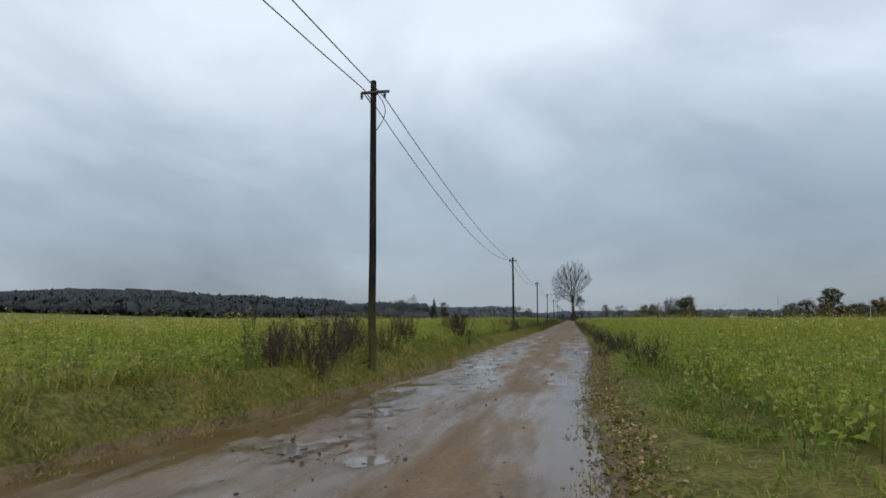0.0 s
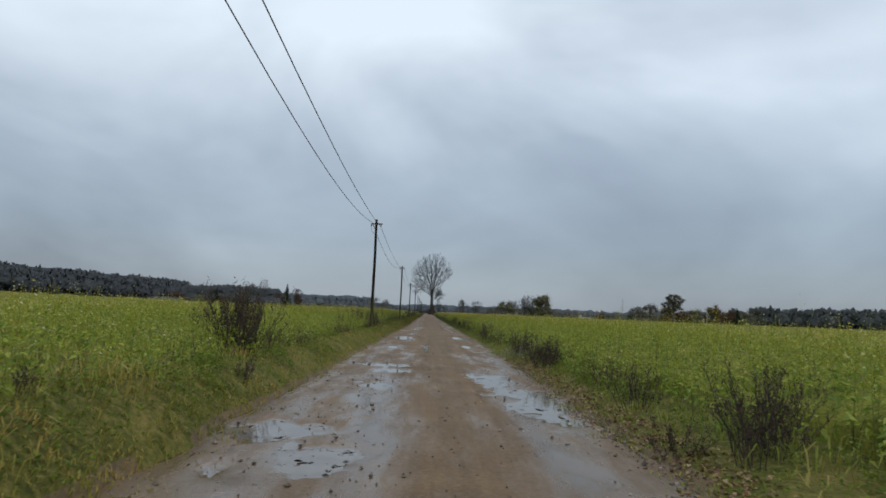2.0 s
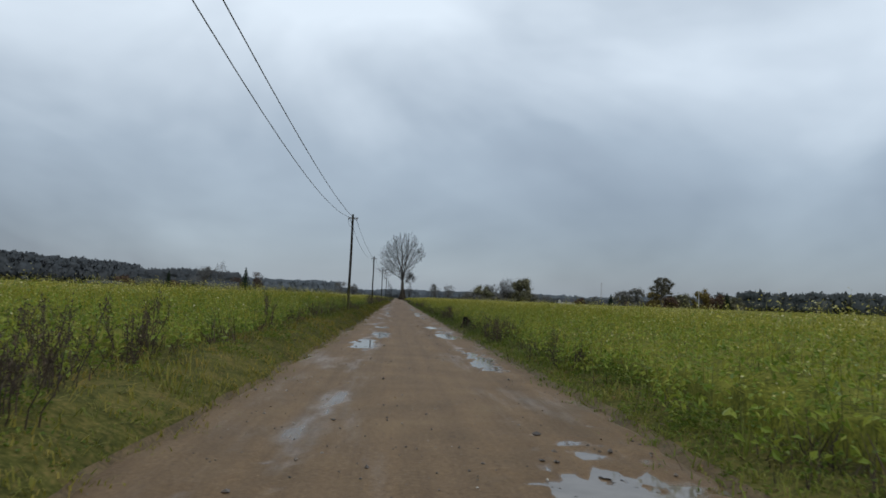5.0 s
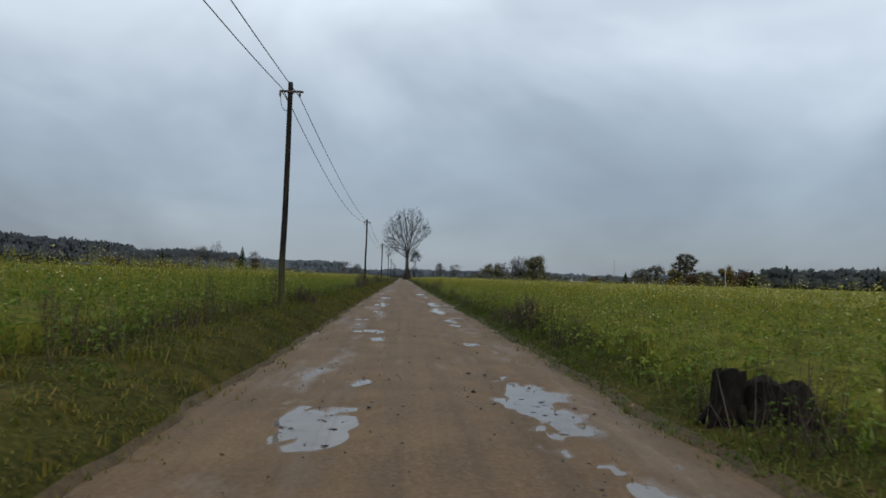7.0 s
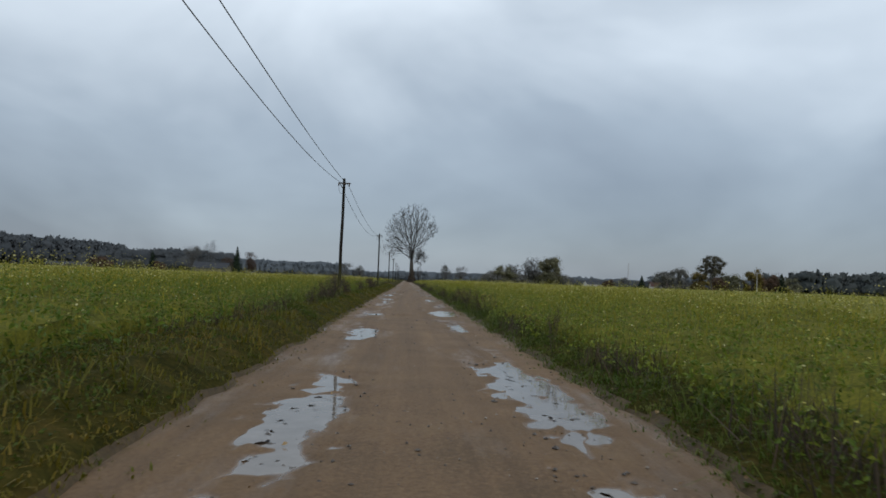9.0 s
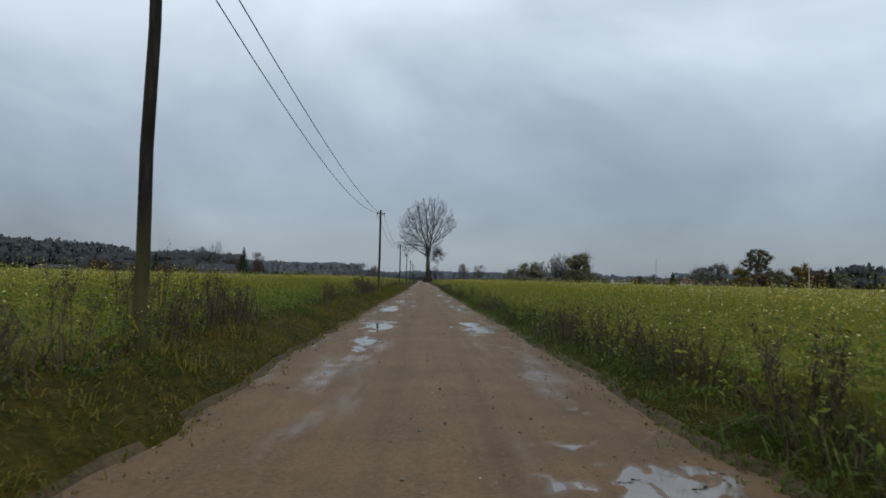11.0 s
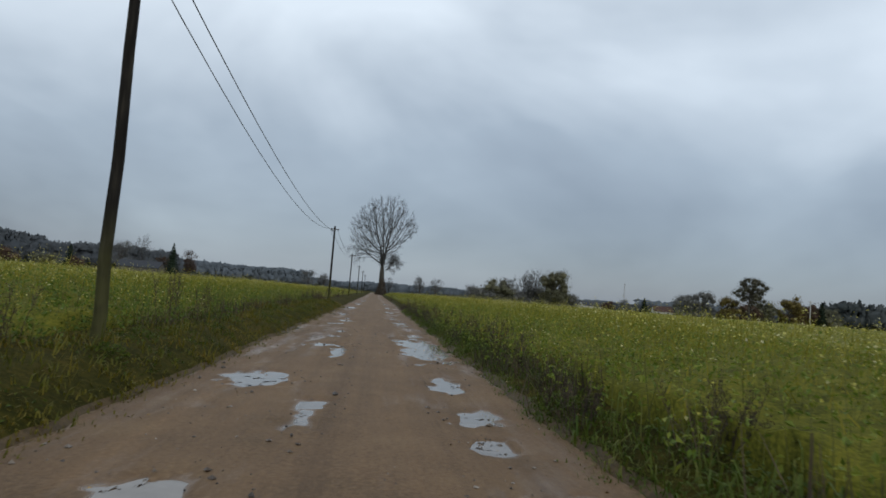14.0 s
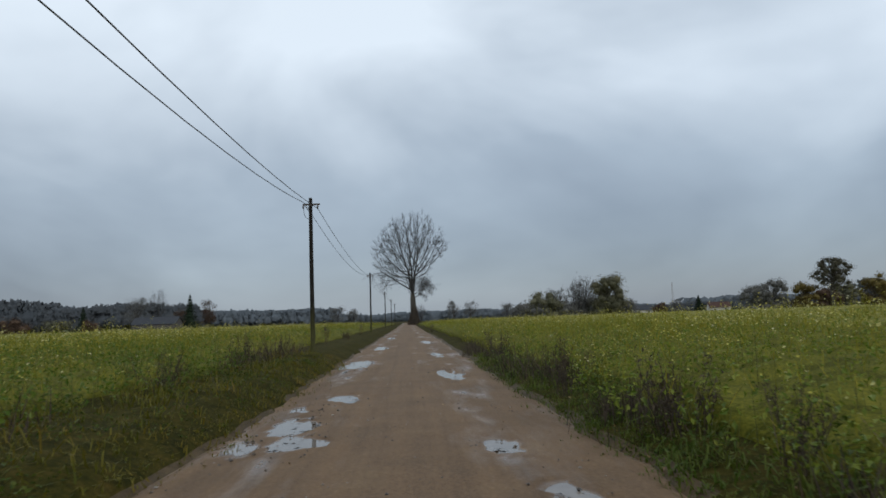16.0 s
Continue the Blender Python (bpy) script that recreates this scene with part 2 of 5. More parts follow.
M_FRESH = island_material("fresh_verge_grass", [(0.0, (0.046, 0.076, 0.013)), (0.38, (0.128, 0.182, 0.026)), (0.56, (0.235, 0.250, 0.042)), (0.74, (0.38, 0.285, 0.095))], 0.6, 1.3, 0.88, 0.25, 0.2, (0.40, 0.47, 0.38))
M_WEED = island_material("dry_weed", [(0.0, (0.024, 0.017, 0.012)), (0.6, (0.052, 0.037, 0.025)), (1.0, (0.12, 0.085, 0.050))], 0.8, 1.0, 0.2)


def pole_build(nt, b, n, l):
    tc, mp = n("ShaderNodeTexCoord"), n("ShaderNodeMapping")
    mp.inputs["Scale"].default_value = (6, 6, 0.7)
    l(tc.outputs["Object"], mp.inputs["Vector"])
    grain = noise_node(n, l, mp.outputs[0], 2.2, 5.0)
    blot = noise_node(n, l, tc.outputs["Object"], 3.0, 4.0)
    wood = ramp_node(n, l, grain, [(0.3, (0.006, 0.005, 0.004)), (0.5, (0.013, 0.011, 0.009)), (0.7, (0.034, 0.030, 0.022))])
    sep, low, patch = n("ShaderNodeSeparateXYZ"), n("ShaderNodeMapRange"), n("ShaderNodeMath")
    l(tc.outputs["Object"], sep.inputs[0])
    low.inputs[1].default_value, low.inputs[2].default_value = 0.4, 1.9
    low.inputs[3].default_value, low.inputs[4].default_value = 1.0, 0.0
    l(sep.outputs[2], low.inputs[0])
    patch.operation = "MULTIPLY"
    l(low.outputs[0], patch.inputs[0]), l(blot, patch.inputs[1])
    l(mix_rgb(n, l, patch.outputs[0], wood, (0.105, 0.105, 0.032)), b.inputs["Base Color"])
    b.inputs["Roughness"].default_value, b.inputs["Specular IOR Level"].default_value = 0.8, 0.15
    bump_node(n, l, b, grain, 0.8, 0.01)


M_POLE = material("mossy_weathered_pole", pole_build)
M_STUMP = stops_material("black_rotten_wood", [(0.35, (0.006, 0.005, 0.004)), (0.55, (0.014, 0.012, 0.009)), (0.72, (0.034, 0.030, 0.018))], 0.9, 3.0, 0.8, 14.0, (1, 1, 0.4), 0.1)
M_IRON = stops_material("dark_iron", [(0.35, (0.035, 0.030, 0.028)), (0.65, (0.085, 0.065, 0.055))], 0.6, 9.0, 0.3, 60.0)
M_CERAMIC = stops_material("insulator_glaze", [(0.4, (0.05, 0.035, 0.03)), (0.6, (0.10, 0.075, 0.065))], 0.25, 8.0)
M_WIRE = stops_material("wire_sheath", [(0.4, (0.020, 0.021, 0.023)), (0.6, (0.045, 0.046, 0.048))], 0.5, 3.0)
M_BARK = stops_material("grey_bark", [(0.3, (0.030, 0.026, 0.022)), (0.5, (0.062, 0.055, 0.046)), (0.7, (0.110, 0.098, 0.080))], 0.85, 0.8, 0.6, 6.0, (1, 1, 0.3))
M_TWIG = island_material("bare_twigs", [(0.0, (0.020, 0.020, 0.021)), (0.6, (0.042, 0.041, 0.040)), (1.0, (0.080, 0.075, 0.070))], 0.85, 0.2, 0.3)
M_STONE = island_material("road_stone", [(0.0, (0.040, 0.032, 0.026)), (0.6, (0.095, 0.073, 0.055)), (0.92, (0.24, 0.20, 0.16)), (1.0, (0.62, 0.60, 0.55))], 0.45, 1.0, 0.1)
M_CLOD = island_material("mud_clod", [(0.0, (0.028, 0.020, 0.014)), (0.6, (0.060, 0.042, 0.028)), (1.0, (0.11, 0.080, 0.054))], 0.35, 1.0, 0.1)


def foliage(name, dark, mid, light, relief=0.8):
    m = island_material(name, [(0.0, dark), (0.5, mid), (1.0, light)], 0.9, 0.15, 0.35, 0.0, 0.08)
    nt = m.node_tree
    tc = nt.nodes.new("ShaderNodeTexCoord")
    rough = noise_node(nt.nodes.new, nt.links.new, tc.outputs["Object"], 0.9, 4.0, 0.7)
    bump_node(nt.nodes.new, nt.links.new, nt.nodes["Principled BSDF"], rough, relief, 0.7)
    return m


# Olive and grey crowns are lightened and greyed for haze, within the colour.
M_OLIVE = foliage("olive_autumn_leaves", (0.070, 0.073, 0.050), (0.112, 0.110, 0.070), (0.155, 0.142, 0.085))
M_GREYWOOD = foliage("grey_bare_crowns", (0.085, 0.088, 0.086), (0.128, 0.128, 0.120), (0.170, 0.164, 0.148))
M_OAK = foliage("dark_oak_leaves", (0.046, 0.046, 0.036), (0.074, 0.070, 0.050), (0.112, 0.098, 0.064))
M_RUST = foliage("rusty_leaves", (0.048, 0.032, 0.024), (0.082, 0.054, 0.038), (0.120, 0.080, 0.052))
M_GOLD = foliage("dull_gold_leaves", (0.070, 0.055, 0.020), (0.125, 0.095, 0.032), (0.190, 0.150, 0.055))
M_SPRUCE = foliage("spruce_needles", (0.012, 0.020, 0.013), (0.022, 0.034, 0.020), (0.040, 0.055, 0.030))
# Bluish, and paler in the far one: distance haze put into the colour.
M_WOODS = foliage("mixed_hazy_woods", (0.066, 0.076, 0.085), (0.072, 0.081, 0.089), (0.082, 0.088, 0.092), 0.15)
M_WOODS_FAR = foliage("grey_hazy_far_woods", (0.102, 0.120, 0.137), (0.112, 0.131, 0.148), (0.128, 0.146, 0.160), 0.15)
M_DARKWOOD = foliage("dark_conifer_wood", (0.044, 0.054, 0.056), (0.060, 0.069, 0.069), (0.084, 0.088, 0.084), 0.2)
M_ROOF = stops_material("fibre_cement_roof", [(0.3, (0.040, 0.043, 0.049)), (0.7, (0.066, 0.070, 0.078))], 0.95, 0.6, 0.3, 10.0, spec=0.05)
M_BOARD = stops_material("old_boards", [(0.3, (0.060, 0.055, 0.050)), (0.7, (0.130, 0.118, 0.105))], 0.85, 0.8, 0.4, 10.0, (3, 3, 0.4))
M_PLASTER = stops_material("pale_plaster", [(0.3, (0.46, 0.45, 0.42)), (0.7, (0.62, 0.61, 0.58))], 0.85, 0.5)
M_GLASS = stops_material("dark_pane", [(0.4, (0.03, 0.035, 0.04)), (0.6, (0.05, 0.055, 0.06))], 0.12, 1.0)
M_REDROOF = stops_material("red_tile_roof", [(0.3, (0.060, 0.036, 0.030)), (0.7, (0.090, 0.055, 0.045))], 0.9, 0.8, spec=0.1)
M_CONCRETE = stops_material("concrete_post", [(0.3, (0.32, 0.31, 0.30)), (0.7, (0.45, 0.44, 0.42))], 0.8, 0.8, 0.3, 12.0)

# ---- mesh helpers ----
rng = np.random.default_rng(11)


def mesh_from(name, verts, faces, mat, smooth=False):
    """Mesh from an (n, 3) array and an (m, k) array of equal-sided faces."""
    verts, faces = np.asarray(verts, np.float32), np.asarray(faces, np.int32)
    me = bpy.data.meshes.new(name)
    me.vertices.add(len(verts))
    me.vertices.foreach_set("co", verts.ravel())
    m, k = faces.shape
    me.loops.add(m * k)
    me.loops.foreach_set("vertex_index", faces.ravel())
    me.polygons.add(m)
    me.polygons.foreach_set("loop_start", np.arange(0, m * k, k, dtype=np.int32))
    me.polygons.foreach_set("use_smooth", np.full(m, smooth))
    me.update(calc_edges=True)
    me.materials.append(mat)
    return me


def child(name, me, parent, label="", kind=""):
    ob = new(name, me)
    ob.parent = parent
    return tagged(ob, label=label, kind=kind)


def thing(name, label, category, group="", at=(0, 0, 0), kind=""):
    ob = new(name)
    ob.empty_display_size = 0.2
    ob.location = at
    return tagged(ob, label, category, group, kind)


def lattice(ix, iy, seed):
    h = (ix.astype(np.int64) * 374761393 + iy.astype(np.int64) * 668265263 + seed * 974634777) & 0xFFFFFFFF
    h = ((h ^ (h >> 13)) * 1274126177) & 0xFFFFFFFF
    return ((h ^ (h >> 16)) & 0xFFFF) / 65535.0


def vnoise(x, y, seed=0):
    """Smooth value noise in 0..1."""
    x, y = np.asarray(x, float), np.asarray(y, float)
    ix, iy = np.floor(x), np.floor(y)
    fx, fy = x - ix, y - iy
    fx, fy = fx * fx * (3 - 2 * fx), fy * fy * (3 - 2 * fy)
    a, b = lattice(ix, iy, seed), lattice(ix + 1, iy, seed)
    c, d = lattice(ix, iy + 1, seed), lattice(ix + 1, iy + 1, seed)
    return (a * (1 - fx) + b * fx) * (1 - fy) + (c * (1 - fx) + d * fx) * fy


def fbm(x, y, seed=0, octaves=3):
    v, w = 0, 0
    for k in range(octaves):
        v = v + vnoise(np.asarray(x) * 2**k, np.asarray(y) * 2**k, seed + k) / 2**k
        w += 1 / 2**k
    return v / w


def grid_mesh(name, xs, ys, zfun, mat, smooth=True):
    gx, gy = np.meshgrid(xs, ys)
    z = zfun(gx, gy)
    v = np.stack([gx, gy, z], -1).reshape(-1, 3)
    nx, ny = len(xs), len(ys)
    i = (np.arange(ny - 1)[:, None] * nx + np.arange(nx - 1)[None]).ravel()
    return mesh_from(name, v, np.stack([i, i + 1, i + nx + 1, i + nx], -1), mat, smooth)


def unit(v):
    return v / np.maximum(np.linalg.norm(v, axis=-1, keepdims=True), 1e-9)


def leaf_quads(c, length, width, tilt=0.6, fold=0.25, level=1.0):
    """Folded diamond leaves round the centres c, turned at random. Returns verts and quads."""
    n = len(c)
    a = rng.uniform(0, 2 * np.pi, n)
    el = rng.normal(0, tilt, n)
    u = np.stack([np.cos(a) * np.cos(el), np.sin(a) * np.cos(el), np.sin(el)], -1)
    side = unit(np.cross(u, rng.normal(0, 0.55, (n, 3)) + [0, 0, level]))
    nor = np.cross(side, u)
    length, width = np.broadcast_to(length, n)[:, None], np.broadcast_to(width, n)[:, None]
    v = np.stack([c - u * length / 2, c + side * width / 2 + nor * width * fold, c + u * length / 2 - nor * length * 0.12, c - side * width / 2 + nor * width * fold], 1)
    return v.reshape(-1, 3), np.arange(4 * n).reshape(n, 4)


def blades(c, height, width, lean):
    """Tapered blades that stand on the points c and bend over."""
    n = len(c)
    a = rng.uniform(0, 2 * np.pi, n)
    side = np.stack([np.cos(a), np.sin(a), 0 * a], -1)
    b = rng.uniform(0, 2 * np.pi, n)
    out = np.stack([np.cos(b), np.sin(b), 0 * b], -1) * np.abs(rng.normal(0, lean, n))[:, None]
    height, width = np.broadcast_to(height, n)[:, None], np.broadcast_to(width, n)[:, None]
    up = np.array([0, 0, 1.0])
    tip = c + (out + up * np.sqrt(np.maximum(0.05, 1 - np.linalg.norm(out, axis=1, keepdims=True) ** 2 * 0.6))) * height
    v = np.stack([c - side * width / 2, c + side * width / 2, tip + side * width * 0.12, tip - side * width * 0.12], 1)
    return v.reshape(-1, 3), np.arange(4 * n).reshape(n, 4)


CORE_A, CORE_B = np.linspace(0, 2 * np.pi, 7, endpoint=False), np.linspace(-1.3, 1.35, 5)
CORE = np.array([(math.cos(b) * math.cos(a), math.cos(b) * math.sin(a), math.sin(b)) for b in CORE_B for a in CORE_A])
CORE_QUADS = np.array([(r0 * 7 + c, r0 * 7 + (c + 1) % 7, r0 * 7 + 7 + (c + 1) % 7, r0 * 7 + 7 + c) for r0 in range(4) for c in range(7)])


def with_cores(r, leaves, centres, sizes, tall=0.85):
    """Joins single leaves with rough closed lumps, the dense inside of a crown."""
    n, k = len(centres), len(CORE)
    bump = r.uniform(0.72, 1.15, (n, k, 1))
    cv = centres[:, None] + CORE[None] * sizes[:, None, None] * bump * [1, 1, tall]
    lq = np.arange(len(leaves)).reshape(-1, 4)
    cq = (CORE_QUADS[None] + k * np.arange(n)[:, None, None]).reshape(-1, 4) + len(leaves)
    return np.concatenate([leaves, cv.reshape(-1, 3)]), np.concatenate([lq, cq])


class Tubes:
    """Collects tapered tubes in one set of quads."""

    def __init__(self):
        self.v, self.f, self.n = [], [], 0

    def add(self, pts, radii, sides=4):
        pts, radii = np.asarray(pts, float), np.asarray(radii, float)
        way = unit(np.gradient(pts, axis=0))
        ref = np.where(np.abs(way[:, 2:3]) > 0.9, [[1.0, 0, 0]], [[0, 0, 1.0]])
        s = unit(np.cross(way, ref))
        t = np.cross(way, s)
        a = np.linspace(0, 2 * np.pi, sides, endpoint=False)
        ring = pts[:, None] + radii[:, None, None] * (np.cos(a)[None, :, None] * s[:, None] + np.sin(a)[None, :, None] * t[:, None])
        k = len(pts)
        i = (np.arange(k - 1)[:, None] * sides + np.arange(sides)[None]).ravel()
        j = (np.arange(k - 1)[:, None] * sides + (np.arange(sides) + 1)[None] % sides).ravel()
        self.v.append(ring.reshape(-1, 3))
        self.f.append(np.stack([i, j, j + sides, i + sides], -1) + self.n)
        self.n += k * sides

    def mesh(self, name, mat, smooth=True):
        return mesh_from(name, np.concatenate(self.v), np.concatenate(self.f), mat, smooth)


def box_bm(bm, x0, y0, z0, x1, y1, z1, bevel=0.0):
    r = bmesh.ops.create_cube(bm, size=1.0, matrix=Matrix.LocRotScale(((x0 + x1) / 2, (y0 + y1) / 2, (z0 + z1) / 2), None, (x1 - x0, y1 - y0, z1 - z0)))
    if bevel:
        edges = {e for v in r["verts"] for e in v.link_edges}
        bmesh.ops.bevel(bm, geom=list(edges), offset=bevel, segments=2, affect="EDGES")


def bm_mesh(name, bm, mat, smooth=False):
    me = bpy.data.meshes.new(name)
    bm.to_mesh(me)
    bm.free()
    me.materials.append(mat)
    if smooth:
        me.polygons.foreach_set("use_smooth", np.full(len(me.polygons), True))
    return me


def boxes(name, items, mat, bevel=0.0):
    bm = bmesh.new()
    for it in items:
        box_bm(bm, *it, bevel=bevel)
    return bm_mesh(name, bm, mat)


# ---- road, puddles and ground ----


def edge_left(y):
    return -np.interp(y, [-20, -7, -4.5, -1.3, 1, 6, 22, 45, 75, 130, 160, 195, 260], [4.0, 3.72, 3.4, 3.05, 2.8, 2.75, 2.6, 2.55, 2.25, 2.42, 2.38, 2.08, 2.05]) + 0.3 * (fbm(np.asarray(y) * 0.6, 0 * np.asarray(y), 3) - 0.5) + 0.12 * (vnoise(np.asarray(y) * 2.3, 0 * np.asarray(y), 13) - 0.5)


def edge_right(y):
    return np.interp(y, [-20, 2, 14, 40, 260], [1.45, 1.5, 2.0, 2.22, 2.35]) + 0.3 * (fbm(np.asarray(y) * 0.6, 0 * np.asarray(y) + 9, 4) - 0.5) + 0.12 * (vnoise(np.asarray(y) * 2.1, 0 * np.asarray(y), 14) - 0.5)


# x, y, length along the road, width
PUDDLES_SOUTH = [
    (-1.85, -5.9, 1.2, 0.8), (-0.87, -6.4, 0.6, 0.4), (-1.87, -3.2, 0.9, 0.5), (-2.3, -0.7, 1.8, 0.5), (0.84, 2.1, 0.5, 0.45),
    (0.86, 3.8, 0.5, 0.35), (-1.58, 7.2, 1.7, 0.95), (-2.2, 10.6, 0.6, 0.3), (-1.42, 11.3, 1.2, 0.85), (-2.0, 12.5, 1.3, 1.1),
    (-1.3, 17.6, 1.4, 0.9), (1.0, 19.2, 3.6, 1.0), (1.5, 16.2, 3.8, 1.1), (-1.12, 20.9, 1.4, 1.0), (-1.5, 22.5, 1.0, 1.7)]
PUDDLES_NEAR = [
    (-1.7, 31.0, 1.8, 0.7), (-0.4, 31.0, 5.5, 0.24), (1.3, 34.0, 2.6, 0.5), (-0.4, 33.7, 0.7, 0.3), (-0.41, 36.3, 0.4, 0.26),
    (1.19, 37.6, 0.6, 0.85), (-1.58, 41.2, 4.3, 0.95), (1.45, 43.3, 4.6, 1.3), (1.65, 55.5, 3.5, 0.6), (-1.3, 60.0, 3.5, 0.8),
    (-0.9, 65.0, 4.0, 0.7), (1.5, 66.0, 5.0, 0.7), (-0.94, 70.9, 1.5, 0.8), (1.28, 72.0, 3.2, 0.85), (-0.76, 73.5, 0.7, 0.33)]
PUDDLES_MIDDLE = [
    (1.2, 78.8, 0.8, 0.32), (-0.79, 79.5, 1.2, 0.36), (-1.0, 81.8, 1.3, 0.7), (1.32, 84.7, 0.9, 0.4), (1.34, 86.4, 1.5, 0.42),
    (-1.37, 86.2, 0.9, 0.4), (1.28, 92.7, 4.5, 0.45), (-1.2, 98.0, 4.0, 0.85), (1.4, 99.8, 5.0, 0.8), (-1.3, 108.0, 3.0, 0.6),
    (1.4, 111.0, 2.5, 0.5), (1.43, 119.4, 5.2, 1.4), (-1.35, 117.4, 1.3, 0.9), (-0.26, 116.8, 1.2, 0.8)]
PUDDLES_NORTH = [
    (-1.41, 131.5, 2.2, 0.55), (-1.45, 137.2, 3.2, 1.1), (1.50, 136.4, 2.8, 1.15), (1.35, 138.6, 1.6, 0.6), (-1.7, 147.9, 6.0, 0.95), (1.8, 149.3, 4.6, 0.8),
    (1.36, 151.2, 1.0, 0.75), (1.64, 154.7, 0.9, 0.8), (-1.6, 158.2, 3.2, 0.9), (-0.78, 158.4, 2.8, 0.6), (-1.14, 162.1, 1.3, 0.6), (-0.72, 160.0, 0.7, 0.5), (1.47, 158.6, 0.9, 0.6),
    (1.5, 160.1, 0.9, 0.62), (1.56, 161.9, 1.2, 0.75), (-0.43, 165.2, 2.2, 0.47), (1.48, 164.2, 0.7, 0.35), (1.52, 165.7, 1.0, 0.57)]
PUDDLES_FAR = [
    (-1.3, 167.9, 1.3, 0.8), (1.5, 168.4, 1.6, 0.5), (-0.45, 173.0, 4.0, 0.45), (1.6, 175.5, 7.0, 1.1),
    (-0.88, 174.4, 1.4, 0.65), (-0.73, 177.6, 0.8, 0.4), (1.19, 177.9, 1.0, 0.4), (-0.69, 180.0, 1.0, 0.46), (-1.1, 184.9, 1.0, 0.6),
    (-0.80, 187.6, 1.7, 1.0), (-0.96, 190.1, 1.6, 0.3), (1.55, 186.9, 0.8, 0.6), (1.42, 188.4, 1.6, 0.58), (1.55, 190.8, 0.8, 0.36), (1.22, 193.2, 0.6, 0.35), (-1.20, 193.9, 0.8, 0.6), (-1.46, 195.3, 1.3, 0.5), (-1.77, 193.7, 0.9, 0.38), (-1.59, 197.2, 0.8, 0.45),
    (-0.97, 198.4, 1.5, 0.6), (1.3, 203.0, 3.0, 0.6), (-1.55, 209.0, 4.5, 0.95), (1.35, 214.0, 3.0, 0.6), (-1.2, 222.0, 4.0, 0.8), (1.3, 230.0, 5.0, 0.7), (-1.1, 243.0, 5.0, 0.7)]
PUDDLES = PUDDLES_SOUTH + PUDDLES_NEAR + PUDDLES_MIDDLE + PUDDLES_NORTH + PUDDLES_FAR
WATER = -0.022


def road_height(x, y):
    z = 0.012 * (fbm(x * 2.6, y * 1.1, 21, 2) - 0.5) * 2 + 0.004 * (vnoise(x * 4.3 + y * 1.1, y * 2.3 - x * 1.3, 31) - 0.5) * 2
    z = z - 0.012 * np.exp(-((np.abs(x) - 1.35) / 0.4) ** 2) + 0.012 * np.exp(-(x / 0.6) ** 2)
    z = np.maximum(z, -0.016)
    lump = 0.62 * fbm(x * 2.1, y * 1.5, 41, 4) + 0.38 * fbm(x * 4.6 + y * 1.3, y * 3.2 - x * 1.7, 43, 2)
    chip = vnoise(x * 8.5 + y, y * 5.0 - x, 47)
    for px, py, pl, pw in PUDDLES:
        rows = np.nonzero(np.abs(y[:, 0] - py) < pl)[0]
        if not len(rows):
            continue
        a, b = rows[0], rows[-1] + 1
        xx, yy = x[a:b] - px, y[a:b] - py
        d = np.sqrt((xx / (pw * 0.5)) ** 2 + (yy / (pl * 0.5)) ** 2) + 2.5 * (lump[a:b] - 0.5) + 0.9 * (chip[a:b] - 0.5)
        z[a:b] -= 0.040 * np.clip(1.38 - d, 0, 1)
        z[a:b] += 0.012 * np.exp(-((d - 1.5) / 0.25) ** 2)
    sink = np.maximum(edge_left(y) - x, x - edge_right(y))
    return z - 0.10 * np.clip(sink + 0.12, 0, 1)


XS_ROAD = np.concatenate([np.arange(-4.2, -2.4, 0.15), np.arange(-2.4, -0.2, 0.085), np.arange(-0.2, 0.5, 0.12), np.arange(0.5, 2.3, 0.085), np.arange(2.3, 3.2, 0.15)])
ys_road = np.concatenate([np.arange(-25, -9, 0.4), np.arange(-9, 204, 0.15), np.arange(206, 280, 0.3), np.arange(280, 620, 4.0)])
ROAD_Z = road_height(*np.meshgrid(XS_ROAD, ys_road))
road = new("road", grid_mesh("road", XS_ROAD, ys_road, lambda x, y: ROAD_Z, M_ROAD))
tagged(road, "wet rutted brown gravel road with muddy potholes", "road", kind="structure")


def ground_height(x, y):
    out = np.maximum(edge_left(y) - x, x - edge_right(y))
    z = -0.16 + 0.17 * np.clip((out + 0.45) / 0.6, 0, 1)
    bank = np.where(x < 0, np.interp(y, [8, 22], [0.60, 0.36]), 0.17) * np.clip(out / np.where(x < 0, np.interp(y, [8, 22], [0.6, 0.75]), 0.8), 0, 1) ** 0.8
    z = z + bank + 0.10 * (fbm(x * 2.4, y * 2.0, 52, 3) - 0.5) * np.clip(out * 2.0 + 0.35, 0.1, 1) + 0.16 * (fbm(x * 1.3, y * 1.1, 51, 4) - 0.5) * np.clip(out, 0, 1)
    far = np.clip((np.abs(x) - 40) / 300, 0, 1)
    hill = np.clip((-x - 190) / 260, 0, 1) * np.clip((y + 200) / 300, 0, 1) * np.clip((1500 - y) / 600, 0, 1)
    return z + 9.0 * hill * hill * (3 - 2 * hill) + far * (fbm(x * 0.006, y * 0.006, 61) - 0.5) * 1.0 - 0.35 * np.clip((y - 300) / 300, 0, 1)


